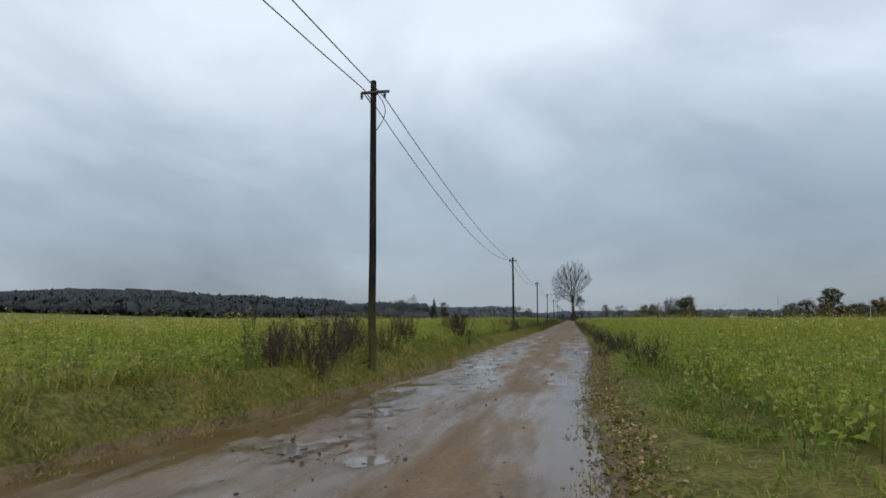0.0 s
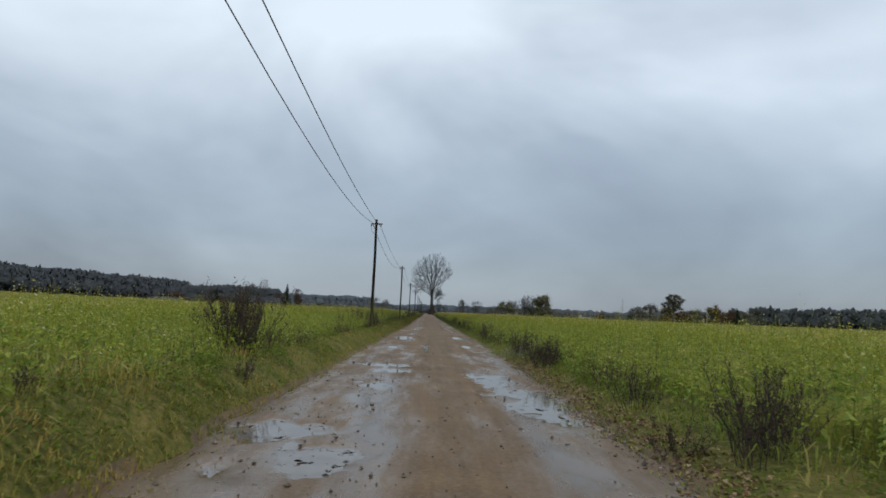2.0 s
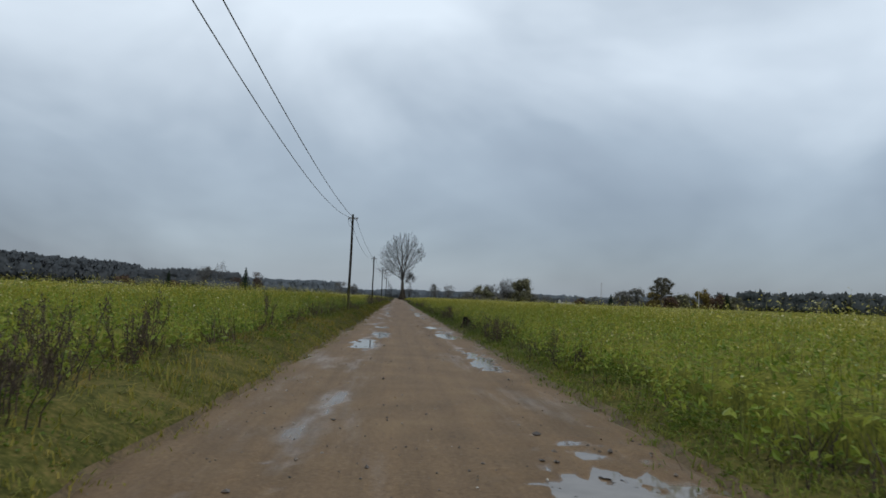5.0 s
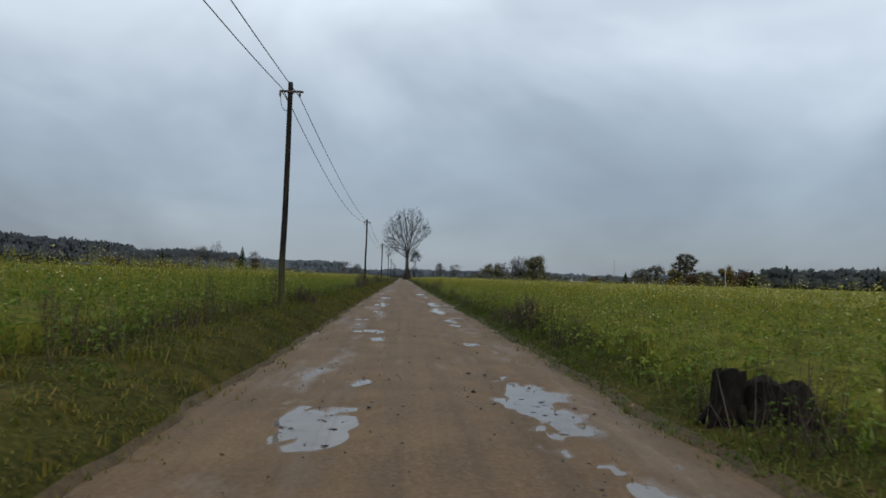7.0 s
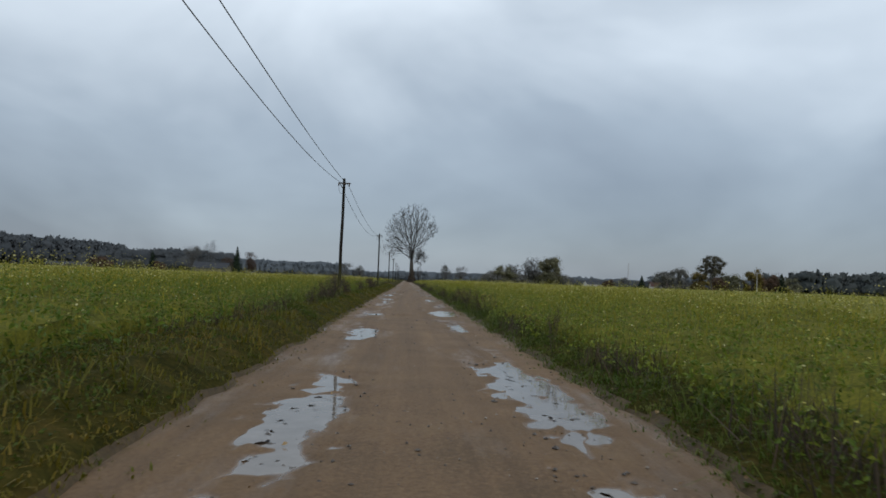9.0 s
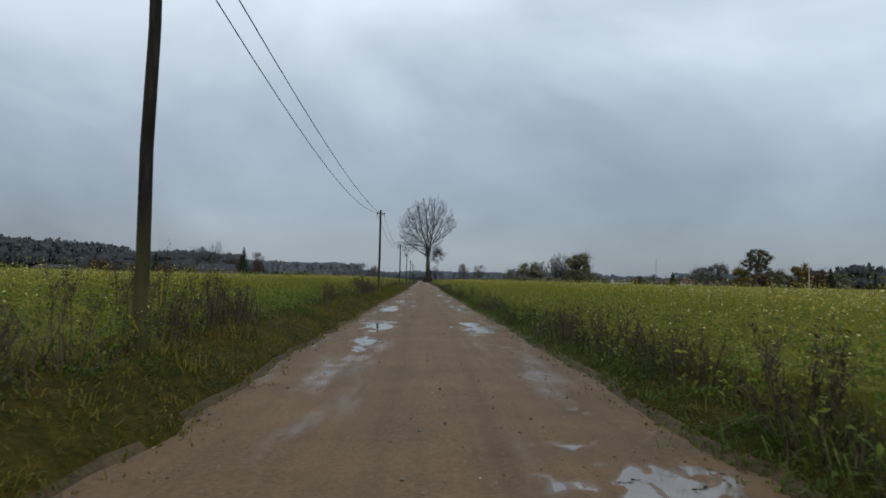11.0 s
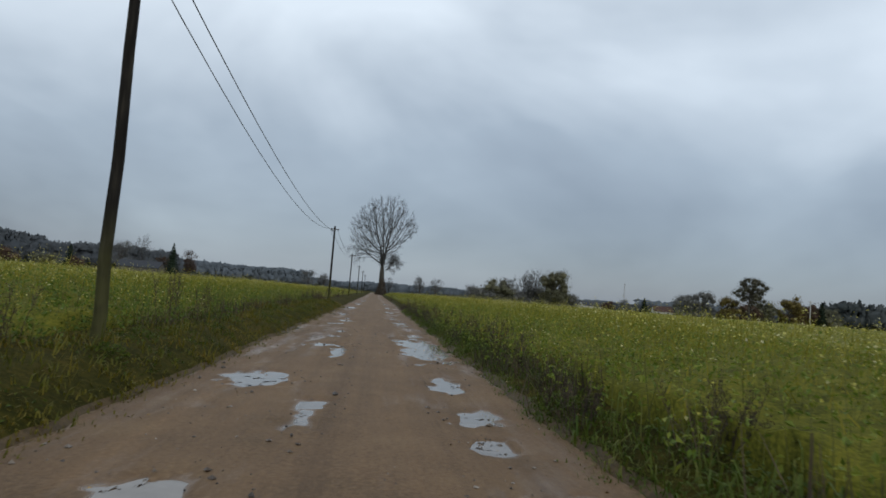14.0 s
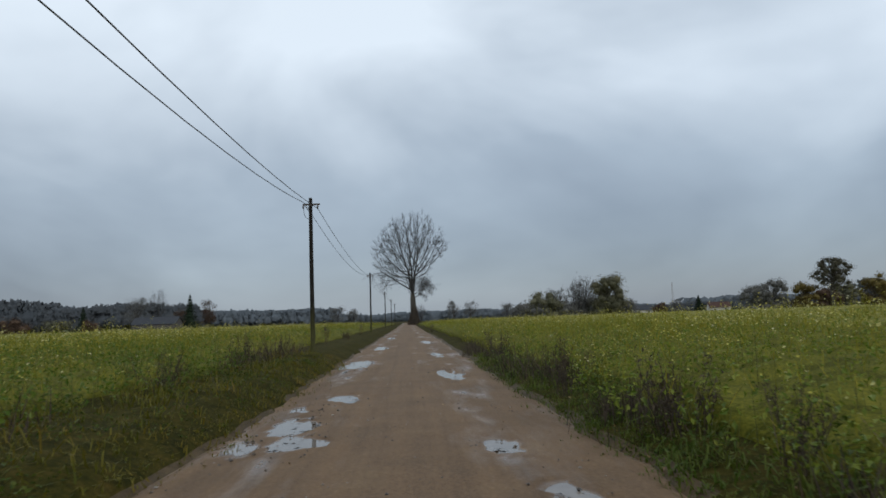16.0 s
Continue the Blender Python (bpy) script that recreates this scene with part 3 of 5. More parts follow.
def ground_mesh():
    """One sheet whose columns run along the two road edges, out to the horizon."""
    out = np.concatenate([np.arange(-0.48, 1.2, 0.08), np.arange(1.2, 3.4, 0.2), np.geomspace(3.5, 4000, 38)])
    ys = np.concatenate([-np.geomspace(30, 3000, 12)[::-1], np.arange(-25, 215, 0.5), np.arange(216, 440, 2.0), np.geomspace(445, 4500, 30)])
    go, gy = np.meshgrid(out, ys)
    gx = np.concatenate([(edge_left(gy) - go)[:, ::-1], edge_right(gy) + go], 1)
    gy = np.concatenate([gy, gy], 1)
    v = np.stack([gx, gy, ground_height(gx, gy)], -1).reshape(-1, 3)
    nx, ny = gx.shape[1], len(ys)
    i = (np.arange(ny - 1)[:, None] * nx + np.arange(nx - 1)[None]).ravel()
    me = mesh_from("ground", v, np.stack([i, i + 1, i + nx + 1, i + nx], -1), M_GROUND, True)
    me.materials.append(M_LIP)
    lip = np.concatenate([out[::-1], out])[i % nx]
    wide = 0.05 + np.interp(v[i, 1], [24, 60], [0.10, 0.13]) * fbm(v[i, 0] * 0.9, v[i, 1] * 0.9, 55, 3)
    lip = (lip < wide) & (np.abs(v[i, 1]) < 260)
    me.polygons.foreach_set("material_index", lip.astype(np.int32))
    return me


ground = new("ground", ground_mesh())
tagged(ground, "damp field soil and grassy road verges", "ground", kind="structure")


def ground_at(x, y):
    x, y = np.atleast_1d(np.asarray(x, float)), np.atleast_1d(np.asarray(y, float))
    return ground_height(x, y)


def puddle(x, y, length, width, level):
    a = np.linspace(0, 2 * np.pi, 28, endpoint=False)
    v = np.stack([np.cos(a) * width * 0.85, np.sin(a) * length * 0.80, 0 * a], -1)
    ob = new("puddle", mesh_from("puddle", v, np.arange(28)[None], M_WATER))
    ob.location = (x, y, level)
    return tagged(ob, "shallow muddy rain puddle in the gravel road", "puddle", "road puddles", "structure")


levels = []
for k, (px, py, pl, pw) in enumerate(PUDDLES):
    near = {levels[j] for j, (qx, qy, ql, qw) in enumerate(PUDDLES[:k]) if abs(px - qx) < pw + qw and abs(py - qy) < pl + ql}
    levels.append(next(n for n in range(9) if n not in near))
    puddle(px, py, pl, pw, WATER - 0.0015 * levels[-1])

# ---- crop ----


def crop_edge_left(y):
    return np.interp(y, [-20, -6, 0], [-4.9, -4.6, -3.95]) - 0.35 * (fbm(np.asarray(y) * 0.3, 0 * np.asarray(y) + 5, 71) - 0.5) * 2


def crop_edge_right(y):
    return np.interp(y, [-20, 10, 32, 300], [3.3, 3.2, 2.9, 2.85]) + 0.35 * (fbm(np.asarray(y) * 0.35, 0 * np.asarray(y) + 7, 72) - 0.5) * 2


def crop_top(x, y):
    """Height of the crop over its soil."""
    d = np.where(np.asarray(x) < 0, crop_edge_left(y) - x, x - crop_edge_right(y))
    rise = np.interp(d, [0, 0.35, 1.2, 4.0], [0.80, 1.02, 1.15, 1.22])
    tall = np.where(np.asarray(x) < 0, np.interp(y, [55, 70, 95, 115], [0, 0.2, 0.2, 0]), 0)
    rise = rise - np.where(np.asarray(x) < 0, np.interp(y, [8, 22], [0.47, 0.23]), 0.07)
    return rise + tall + 0.36 * (fbm(np.asarray(x) * 0.45, np.asarray(y) * 0.45, 81) - 0.5) + 0.40 * (fbm(np.asarray(x) * 1.6, np.asarray(y) * 1.6, 82, 2) - 0.5)


def crop_sheet(name, side, ds, mat, foot):
    """The closed mass of stems and leaves inside the crop, under the single leaves."""
    ys = np.concatenate([np.arange(-25, 230, 0.4), np.geomspace(231, 460, 50)])
    gd, gy = np.meshgrid(ds, ys)
    edge = crop_edge_left(gy) if side < 0 else crop_edge_right(gy)
    gx = edge + side * gd
    drop = np.interp(gd, [0.3, 1.5, 5, 10, 30, 80], [0.74, 0.74, 0.64, 0.42, 0.14, 0.06])
    z = ground_height(gx, gy) + crop_top(gx, gy) - drop + 0.25 * (fbm(gx * 2.0, gy * 2.0, 91, 3) - 0.5) * np.interp(gd, [0, 30, 60], [1, 1, 0.5])
    if foot:
        z[:, 0] = ground_height(gx, gy)[:, 0] - 0.05
    v = np.stack([gx, gy, z], -1).reshape(-1, 3)
    nx, ny = len(ds), len(ys)
    i = (np.arange(ny - 1)[:, None] * nx + np.arange(nx - 1)[None]).ravel()
    q = np.stack([i, i + 1, i + nx + 1, i + nx], -1)
    return mesh_from(name, v, q if side > 0 else q[:, ::-1], mat, True)


def scatter(side, d0, d1, y0, y1, per_m2):
    n = int((d1 - d0) * (y1 - y0) * per_m2)
    y, d = rng.uniform(y0, y1, n), rng.uniform(d0, d1, n)
    x = (crop_edge_left(y) - d) if side < 0 else (crop_edge_right(y) + d)
    keep = (x < 0) | (x > 3.7) | (np.abs(y - 70.3) > 0.95)
    return x[keep], y[keep], d[keep]


# band: nearest and farthest from the crop's edge, start, end, plants a square metre, leaves, shoots and flowers a plant, size, lowest leaf
BANDS = [(-0.15, 1.1, -7, 205, 12.0, 14, 3, 4, 1.0, 0.10), (1.1, 3.4, -7, 205, 8.0, 12, 4, 4, 1.15, 0.32), (3.4, 9, -5, 222, 4.6, 8, 5, 5, 1.4, 0.42),
         (9, 28, 0, 245, 1.2, 3, 4, 4, 2.2, 0.75), (28, 80, 30, 300, 0.28, 0, 5, 3, 3.6, 0.8), (0, 8, 205, 320, 2.2, 4, 4, 4, 2.0, 0.5), (8, 28, 245, 380, 0.8, 0, 4, 4, 3.2, 0.8)]


def about(x, y, z, spread):
    """Points strewn sideways round the places given."""
    a, r = rng.uniform(0, 2 * np.pi, len(x)), spread * np.sqrt(rng.uniform(0.02, 1, len(x)))
    return np.stack([x + r * np.cos(a), y + r * np.sin(a), z], -1)


def crop(side, label):
    field = thing("mustard_crop", label, "crop", "flowering fields")
    tagged(field, kind="stuff")
    near = np.concatenate([[0.50, 0.52, 0.75], np.arange(1.1, 9.0, 0.6)])
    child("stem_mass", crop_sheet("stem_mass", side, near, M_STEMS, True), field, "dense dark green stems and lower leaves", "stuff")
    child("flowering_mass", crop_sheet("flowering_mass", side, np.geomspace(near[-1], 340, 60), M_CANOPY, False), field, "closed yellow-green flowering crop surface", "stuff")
    sv, lv, tv, fv = [], [], [], []
    for d0, d1, y0, y1, per, nl, nt, nf, k, low in BANDS:
        px, py, d = scatter(side, d0, d1, y0, y1, per)
        base, tall = ground_at(px, py), crop_top(px, py) * rng.uniform(0.80, 1.10, len(px))
        lean = rng.normal(0, 0.10, (len(px), 2)) * tall[:, None]
        lean[:, 0] -= side * 0.10 * np.clip(1.0 - d, 0, 1)
        rich = np.clip(2.4 * (fbm(px * 0.22, py * 0.22, 95) - 0.28), 0.2, 1)
        if k < 1.3:
            sv.append(blades(np.stack([px, py, base - 0.03], -1), tall * rng.uniform(0.6, 0.92, len(px)), rng.uniform(0.008, 0.016, len(px)), 0.16)[0])
        if nl:
            i = np.repeat(np.arange(len(px)), nl)
            u = low + (0.95 - low) * rng.uniform(0, 1, len(i)) ** 0.8
            s = np.interp(u, [0.1, 0.5, 0.95], [0.125, 0.095, 0.045]) * rng.uniform(0.45, 1.35, len(i)) * (0.5 + 0.5 * k) * np.interp(py[i], [55, 105], [1.0, 0.80])
            c = about(px[i] + lean[i, 0] * u, py[i] + lean[i, 1] * u, base[i] + tall[i] * u, np.interp(u, [0.1, 0.6, 1], [0.20, 0.15, 0.08]) * (0.4 + 0.6 * k))
            lv.append(leaf_quads(c, s, s * rng.uniform(0.38, 0.62, len(i)), 0.65, 0.25, 0.6)[0])
        i = np.repeat(np.arange(len(px)), nt)
        u = 1.0 - 0.30 * rng.uniform(0, 1, len(i)) ** 1.3
        s = rng.uniform(0.08, 0.22, len(i)) * (0.7 + 0.3 * k)
        c = about(px[i] + lean[i, 0] * u, py[i] + lean[i, 1] * u, base[i] + tall[i] * u - 0.7 * s, 0.10 * k)
        tv.append(blades(c, s, rng.uniform(0.007, 0.015, len(i)) * (k if k < 2 else k * 0.8), 0.8)[0])
        i = np.repeat(np.arange(len(px)), nf)
        i = i[rng.uniform(0, 1, len(i)) < rich[i]]
        drop = np.where(d[i] < 1.0, 0.40, 0.16) * rng.uniform(0, 1, len(i)) ** 1.8
        z = base[i] + tall[i] * (1.02 - drop) + np.abs(rng.normal(0, 0.05, len(i)))
        s = rng.uniform(0.014, 0.040, len(i)) * (0.25 + 0.75 * k)
        fv.append(leaf_quads(about(px[i] + lean[i, 0], py[i] + lean[i, 1], z, 0.12 * k), s, s * 0.85, 0.45, 0.1)[0])
    x, y, d = scatter(side, -0.1, 5.0, -6, 210, 3.0)
    keep = fbm(x * 0.5, y * 0.5, 97, 2) > 0.45
    x, y = x[keep], y[keep]
    top = ground_at(x, y) + crop_top(x, y)
    up = rng.uniform(0.05, 0.28, len(x))
    up = up * np.where((x > 0) & (y < 45), 1.5, 1.0)
    tv.append(blades(np.stack([x, y, top - 0.15], -1), up + 0.15, 0.006, 0.25)[0])
    for k in range(4):
        tip = np.stack([x + rng.normal(0, 0.03, len(x)), y + rng.normal(0, 0.03, len(x)), top + up - 0.05 * k + rng.normal(0, 0.02, len(x))], -1)
        fv.append(leaf_quads(tip, rng.uniform(0.016, 0.034, len(x)), 0.022, 0.6, 0.1)[0])
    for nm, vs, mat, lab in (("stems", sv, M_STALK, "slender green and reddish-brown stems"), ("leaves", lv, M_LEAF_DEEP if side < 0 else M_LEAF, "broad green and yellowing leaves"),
                             ("upper_shoots", tv, M_TOPLEAF, "light yellow-green flowering shoots"), ("flowers", fv, M_FLOWER, "small yellow and whitish flowers")):
        v = np.concatenate(vs)
        child(nm, mesh_from(nm, v, np.arange(len(v)).reshape(-1, 4), mat), field, lab, "stuff")
    return field


crop(-1, "tall yellow-flowering mustard field behind the pole line")
crop(1, "tall yellow-flowering mustard field along the gravel road")

# ---- verges ----


def arcs(c, way, length, width, droop):
    """Grass blades of two quads that rise from c and bow over along way."""
    n = len(c)
    side = np.stack([-way[:, 1], way[:, 0], 0 * way[:, 0]], -1)
    flat = np.stack([way[:, 0], way[:, 1], 0 * way[:, 0]], -1)
    up = np.array([0, 0, 1.0])
    length, droop, width = length[:, None], droop[:, None], width[:, None]
    mid = c + length * (0.55 * up * (1 - 0.45 * droop) + flat * 0.30 * droop)
    tip = mid + length * (0.45 * up * (1 - 1.5 * droop) + flat * 0.48 * droop)
    v = np.stack([c - side * width / 2, c + side * width / 2, mid - side * width * 0.42, mid + side * width * 0.42, tip - side * width * 0.06, tip + side * width * 0.06], 1)
    q = np.array([[0, 1, 3, 2], [2, 3, 5, 4]])[None] + 6 * np.arange(n)[:, None, None]
    return v.reshape(-1, 3), q.reshape(-1, 4)


def verge_grass(side, tufts, short, mat, label):
    y = rng.uniform(-9, 210, tufts)
    if side < 0:
        y[:800] = rng.uniform(-9, 14, 800)
    u = rng.uniform(0, 1, tufts) ** 0.9
    inner = edge_left(y) - 0.05 if side < 0 else edge_right(y) + 0.05
    outer = crop_edge_left(y) - 0.25 if side < 0 else crop_edge_right(y) + 0.2
    x = inner + (outer - inner) * u
    clump = fbm(x * 1.3, y * 1.3, 101, 3)
    size = (0.13 + 0.26 * u**0.8) * np.interp(y, [8, 24, 60, 90], [1.05, 0.85, 0.85, 1.0]) * (0.20 + 2.9 * clump**2.1) * rng.uniform(0.7, 1.3, tufts)
    if side > 0:
        size = size * np.where((y < 26) & (u < 0.38), 0.35, 1.0)
    rim = rng.uniform(0, 1, tufts) < 0.42
    x = np.where(rim, inner + side * rng.normal(-0.04, 0.15, tufts), x)
    size = np.where(rim, rng.uniform(0.06, 0.16, tufts), size)
    k = np.repeat(np.arange(tufts), 7)
    m = len(k)
    a = rng.uniform(0, 2 * np.pi, m)
    way = np.stack([np.cos(a), np.sin(a)], -1)
    spot = np.abs(rng.normal(0, 0.45, m)) * size[k]
    bx, by = x[k] + way[:, 0] * spot + rng.normal(0, 0.05, m), y[k] + way[:, 1] * spot + rng.normal(0, 0.05, m)
    base = np.stack([bx, by, np.maximum(ground_at(bx, by), -0.03) - 0.01], -1)
    v1, q1 = arcs(base, way, size[k] * rng.uniform(0.6, 1.3, m), rng.uniform(0.008, 0.018, m) * np.interp(y[k], [40, 90], [1.0, 1.2]), np.clip(rng.normal(0.72, 0.22, m), 0.1, 1.05))
    y = rng.uniform(-9, 208, short)
    u = rng.uniform(0, 1, short)
    inner = edge_left(y) + 0.03 if side < 0 else edge_right(y) - 0.03
    outer = crop_edge_left(y) if side < 0 else crop_edge_right(y)
    x = inner + (outer - inner) * u**1.2 + side * rng.normal(0, 0.06, short)
    v2, q2 = blades(np.stack([x, y, np.maximum(ground_at(x, y), -0.04) - 0.005], -1), rng.uniform(0.03, 0.11, short), rng.uniform(0.008, 0.022, short), 1.3)
    ob = new("verge_grass", mesh_from("verge_grass", np.concatenate([v1, v2]), np.concatenate([q1, q2 + len(v1)]), mat))
    tagged(ob, label, "grass", kind="stuff")


verge_grass(-1, 6800, 30000, M_GRASS, "wet green and straw-coloured tufted grass below the poles")
verge_grass(1, 5200, 22000, M_FRESH, "wet fresh green tufted grass along the crop")


def verge_herbs():
    vs = []
    for side, n in ((-1, 46000), (1, 30000)):
        y = rng.uniform(-8, 206, n)
        u = rng.uniform(0.08, 1, n)
        inner = edge_left(y) if side < 0 else edge_right(y)
        outer = crop_edge_left(y) - 0.3 if side < 0 else crop_edge_right(y) + 0.2
        x = inner + (outer - inner) * u
        keep = fbm(x * 1.1, y * 1.1, 111, 3) > 0.47
        x, y, u = x[keep], y[keep], u[keep]
        z = ground_at(x, y) + rng.uniform(0.02, 0.30, len(x)) * u**1.5
        s = rng.uniform(0.02, 0.065, len(x))
        vs.append(leaf_quads(np.stack([x, y, z], -1), s, s * 0.6, 0.6)[0])
    v = np.concatenate(vs)
    ob = new("verge_herbs", mesh_from("verge_herbs", v, np.arange(len(v)).reshape(-1, 4), M_HERB))
    tagged(ob, "low broad-leaved weeds among the verge grass", "weeds", kind="stuff")


verge_herbs()


def herb_clumps():
    """Leafy green weeds in clumps among the grass at the foot of the poles and the crop."""
    n = 360
    cy = np.concatenate([rng.uniform(-6, 24, 90), rng.uniform(24, 205, 100), rng.uniform(30, 205, 170)])
    side = np.where(rng.uniform(0, 1, n) < 0.62, -1, 1)
    foot = np.arange(n) >= 190
    side[foot] = np.where(rng.uniform(0, 1, 170) < 0.25, -1, 1)
    cx = np.where(side < 0, edge_left(cy) + (crop_edge_left(cy) - edge_left(cy)) * rng.uniform(0.25, 0.9, n), edge_right(cy) + (crop_edge_right(cy) - edge_right(cy)) * rng.uniform(0.5, 1.0, n))
    high, wide = rng.uniform(0.12, 0.36, n), rng.uniform(0.14, 0.34, n)
    cx = np.where(foot, np.where(side < 0, crop_edge_left(cy), crop_edge_right(cy)) + side * rng.uniform(-0.25, 0.15, n), cx)
    high, wide = np.where(foot, high * 2.0, high), np.where(foot, wide * 1.35, wide)
    k = np.repeat(np.arange(n), np.where(foot, 110, 130))
    a, r, u = rng.uniform(0, 6.283, len(k)), np.sqrt(rng.uniform(0, 1, len(k))), rng.uniform(0.05, 1, len(k)) ** 0.7
    x, y = cx[k] + wide[k] * r * np.cos(a), cy[k] + 1.5 * wide[k] * r * np.sin(a)
    z = ground_at(x, y) + high[k] * u * (1.1 - 0.7 * r)
    s = rng.uniform(0.022, 0.070, len(k))
    v, q = leaf_quads(np.stack([x, y, z], -1), s, s * 0.6, 0.6)
    ob = new("leafy_weeds", mesh_from("leafy_weeds", v, q, M_HERB))
    tagged(ob, "leafy green weed clumps in the verge grass", "weeds", kind="stuff")


herb_clumps()


def crop_foot():
    """Dead stalks standing along the foot of the crop, in patches."""
    vs = []
    for side, n in ((-1, 14000), (1, 22000)):
        y = rng.uniform(-8, 215, n)
        edge = crop_edge_left(y) if side < 0 else crop_edge_right(y)
        x = edge + side * rng.normal(0.05, 0.22, n)
        keep = fbm(y * 0.45, side + 0 * y, 131, 3) > np.where(y < 60, 0.60, np.where(side > 0, 0.51, 0.52))
        x, y = x[keep], y[keep]
        h = rng.uniform(0.15, 0.65, len(x)) * (0.4 + fbm(y * 0.9, 0 * y, 133, 2))
        vs.append(blades(np.stack([x, y, ground_at(x, y) - 0.02], -1), h, rng.uniform(0.008, 0.022, len(x)), 0.6)[0])
    v = np.concatenate(vs)
    ob = new("dead_stalks", mesh_from("dead_stalks", v, np.arange(len(v)).reshape(-1, 4), M_WEED))
    tagged(ob, "dark dead stalks along the foot of the crop", "weeds", kind="stuff")


crop_foot()


def fallen_leaves():
    n = 8200
    y = np.concatenate([rng.uniform(-9, 26, 7200), rng.uniform(26, 205, 1000)])
    x = edge_right(y) + rng.normal(0.24, 0.17, n)
    loose = np.arange(n) >= n - 600
    x = np.where(loose, rng.uniform(-2.3, 2.2, n), x)
    z = np.maximum(ground_at(x, y), -0.02) + 0.02
    s = rng.uniform(0.025, 0.07, n) * np.where(loose, 0.8, 1.0)
    v, q = leaf_quads(np.stack([x, y, z], -1), s, s * 0.7, 0.4, 0.15)
    ob = new("fallen_leaves", mesh_from("fallen_leaves", v, q, M_FALLEN))
    tagged(ob, "scattered brown and yellow fallen leaves", "leaves", kind="stuff")


fallen_leaves()


def caught_leaves(x0, x1, y0, y1, n):
    """Pale dry leaves heaped on and among the roadside weeds."""
    x, y = rng.normal((x0 + x1) / 2, (x1 - x0) / 3.2, n), rng.normal((y0 + y1) / 2, (y1 - y0) / 3.6, n)
    high = 0.40 * np.clip((x - x0) / (x1 - x0), 0, 1) * rng.uniform(0, 1, n) ** 1.4
    s = rng.uniform(0.018, 0.05, n)
    v, q = leaf_quads(np.stack([x, y, np.maximum(ground_at(x, y), -0.02) + 0.025 + high], -1), s, s * 0.75, 0.6, 0.15)
    ob = new("dry_leaves", mesh_from("dry_leaves", v, q, M_PALELEAF))
    tagged(ob, "pale grey dry leaves heaped among dark roadside weeds", "leaves", kind="stuff")


caught_leaves(2.25, 3.3, 25.6, 29.4, 1700)


def on_road(x, y):
    """The road's own height at single places."""
    i, j = np.clip(np.searchsorted(XS_ROAD, x), 0, len(XS_ROAD) - 1), np.clip(np.searchsorted(ys_road, y), 0, len(ys_road) - 1)
    return ROAD_Z[j, i]


def pebbles(name, x, y, r, mat, label, flat=0.7):
    """Rough eight-faced stones resting on the road."""
    base = np.array([[1, 0, 0], [0, 1, 0], [-1, 0, 0], [0, -1, 0], [0, 0, flat], [0, 0, -0.6]], float)
    tri = np.array([[0, 1, 4], [1, 2, 4], [2, 3, 4], [3, 0, 4], [1, 0, 5], [2, 1, 5], [3, 2, 5], [0, 3, 5]])
    turn = rng.uniform(0, 6.283, len(x))
    v = base[None] * r[:, None, None] * rng.uniform(0.6, 1.35, (len(x), 6, 1))
    c, s = np.cos(turn)[:, None], np.sin(turn)[:, None]
    v = np.stack([v[..., 0] * c - v[..., 1] * s, v[..., 0] * s + v[..., 1] * c, v[..., 2]], -1)
    v = v + np.stack([x, y, on_road(x, y) + r * 0.25], -1)[:, None]
    f = tri[None] + 6 * np.arange(len(x))[:, None, None]
    tagged(new(name, mesh_from(name, v.reshape(-1, 3), f.reshape(-1, 3), mat)), label, "stones", kind="stuff")


def road_stones():
    n = 15000
    y = rng.uniform(-9, 206, n)
    e0, e1 = edge_left(y), edge_right(y)
    x = e0 + (e1 - e0) * rng.beta(0.8, 0.8, n)
    keep = fbm(x * 1.2, y * 0.5, 121) > 0.48
    x, y = x[keep], y[keep]
    ey = rng.uniform(-9, 22, 3200)
    gy = rng.uniform(-8, 26, 1300)
    gy = gy[fbm(gy * 0.8, 0 * gy, 123, 2) > 0.42]
    x = np.concatenate([x, edge_right(ey) + rng.normal(-0.02, 0.10, len(ey)), rng.normal(-1.5, 0.55, len(gy))])
    y = np.concatenate([y, ey, gy])
    r = rng.gamma(1.5, 0.0044, len(x)) + 0.005
    r[-len(ey) - len(gy):] *= 1.15
    pebbles("loose_stones", x, y, r, M_STONE, "loose small stones strewn on the road")
    cx, cy = [], []
    for px, py, pl, pw in PUDDLES:
        k = int(10 + 9 * pl)
        a, d = rng.uniform(0, 6.283, k), rng.normal(1.15, 0.28, k)
        cx.append(px + np.cos(a) * d * pw * 0.55 - 0.12 * np.sign(px)), cy.append(py + np.sin(a) * d * pl * 0.55)
    cx, cy = np.concatenate(cx), np.concatenate(cy)
    near = (cy > -9) & (cy < 206) & (cx > edge_left(cy)) & (cx < edge_right(cy))
    cx, cy = cx[near], cy[near]
    pebbles("mud_clods", cx, cy, rng.gamma(1.6, 0.0065, len(cx)) + 0.008, M_CLOD, "dark wet mud clods round the puddles", 0.5)


road_stones()


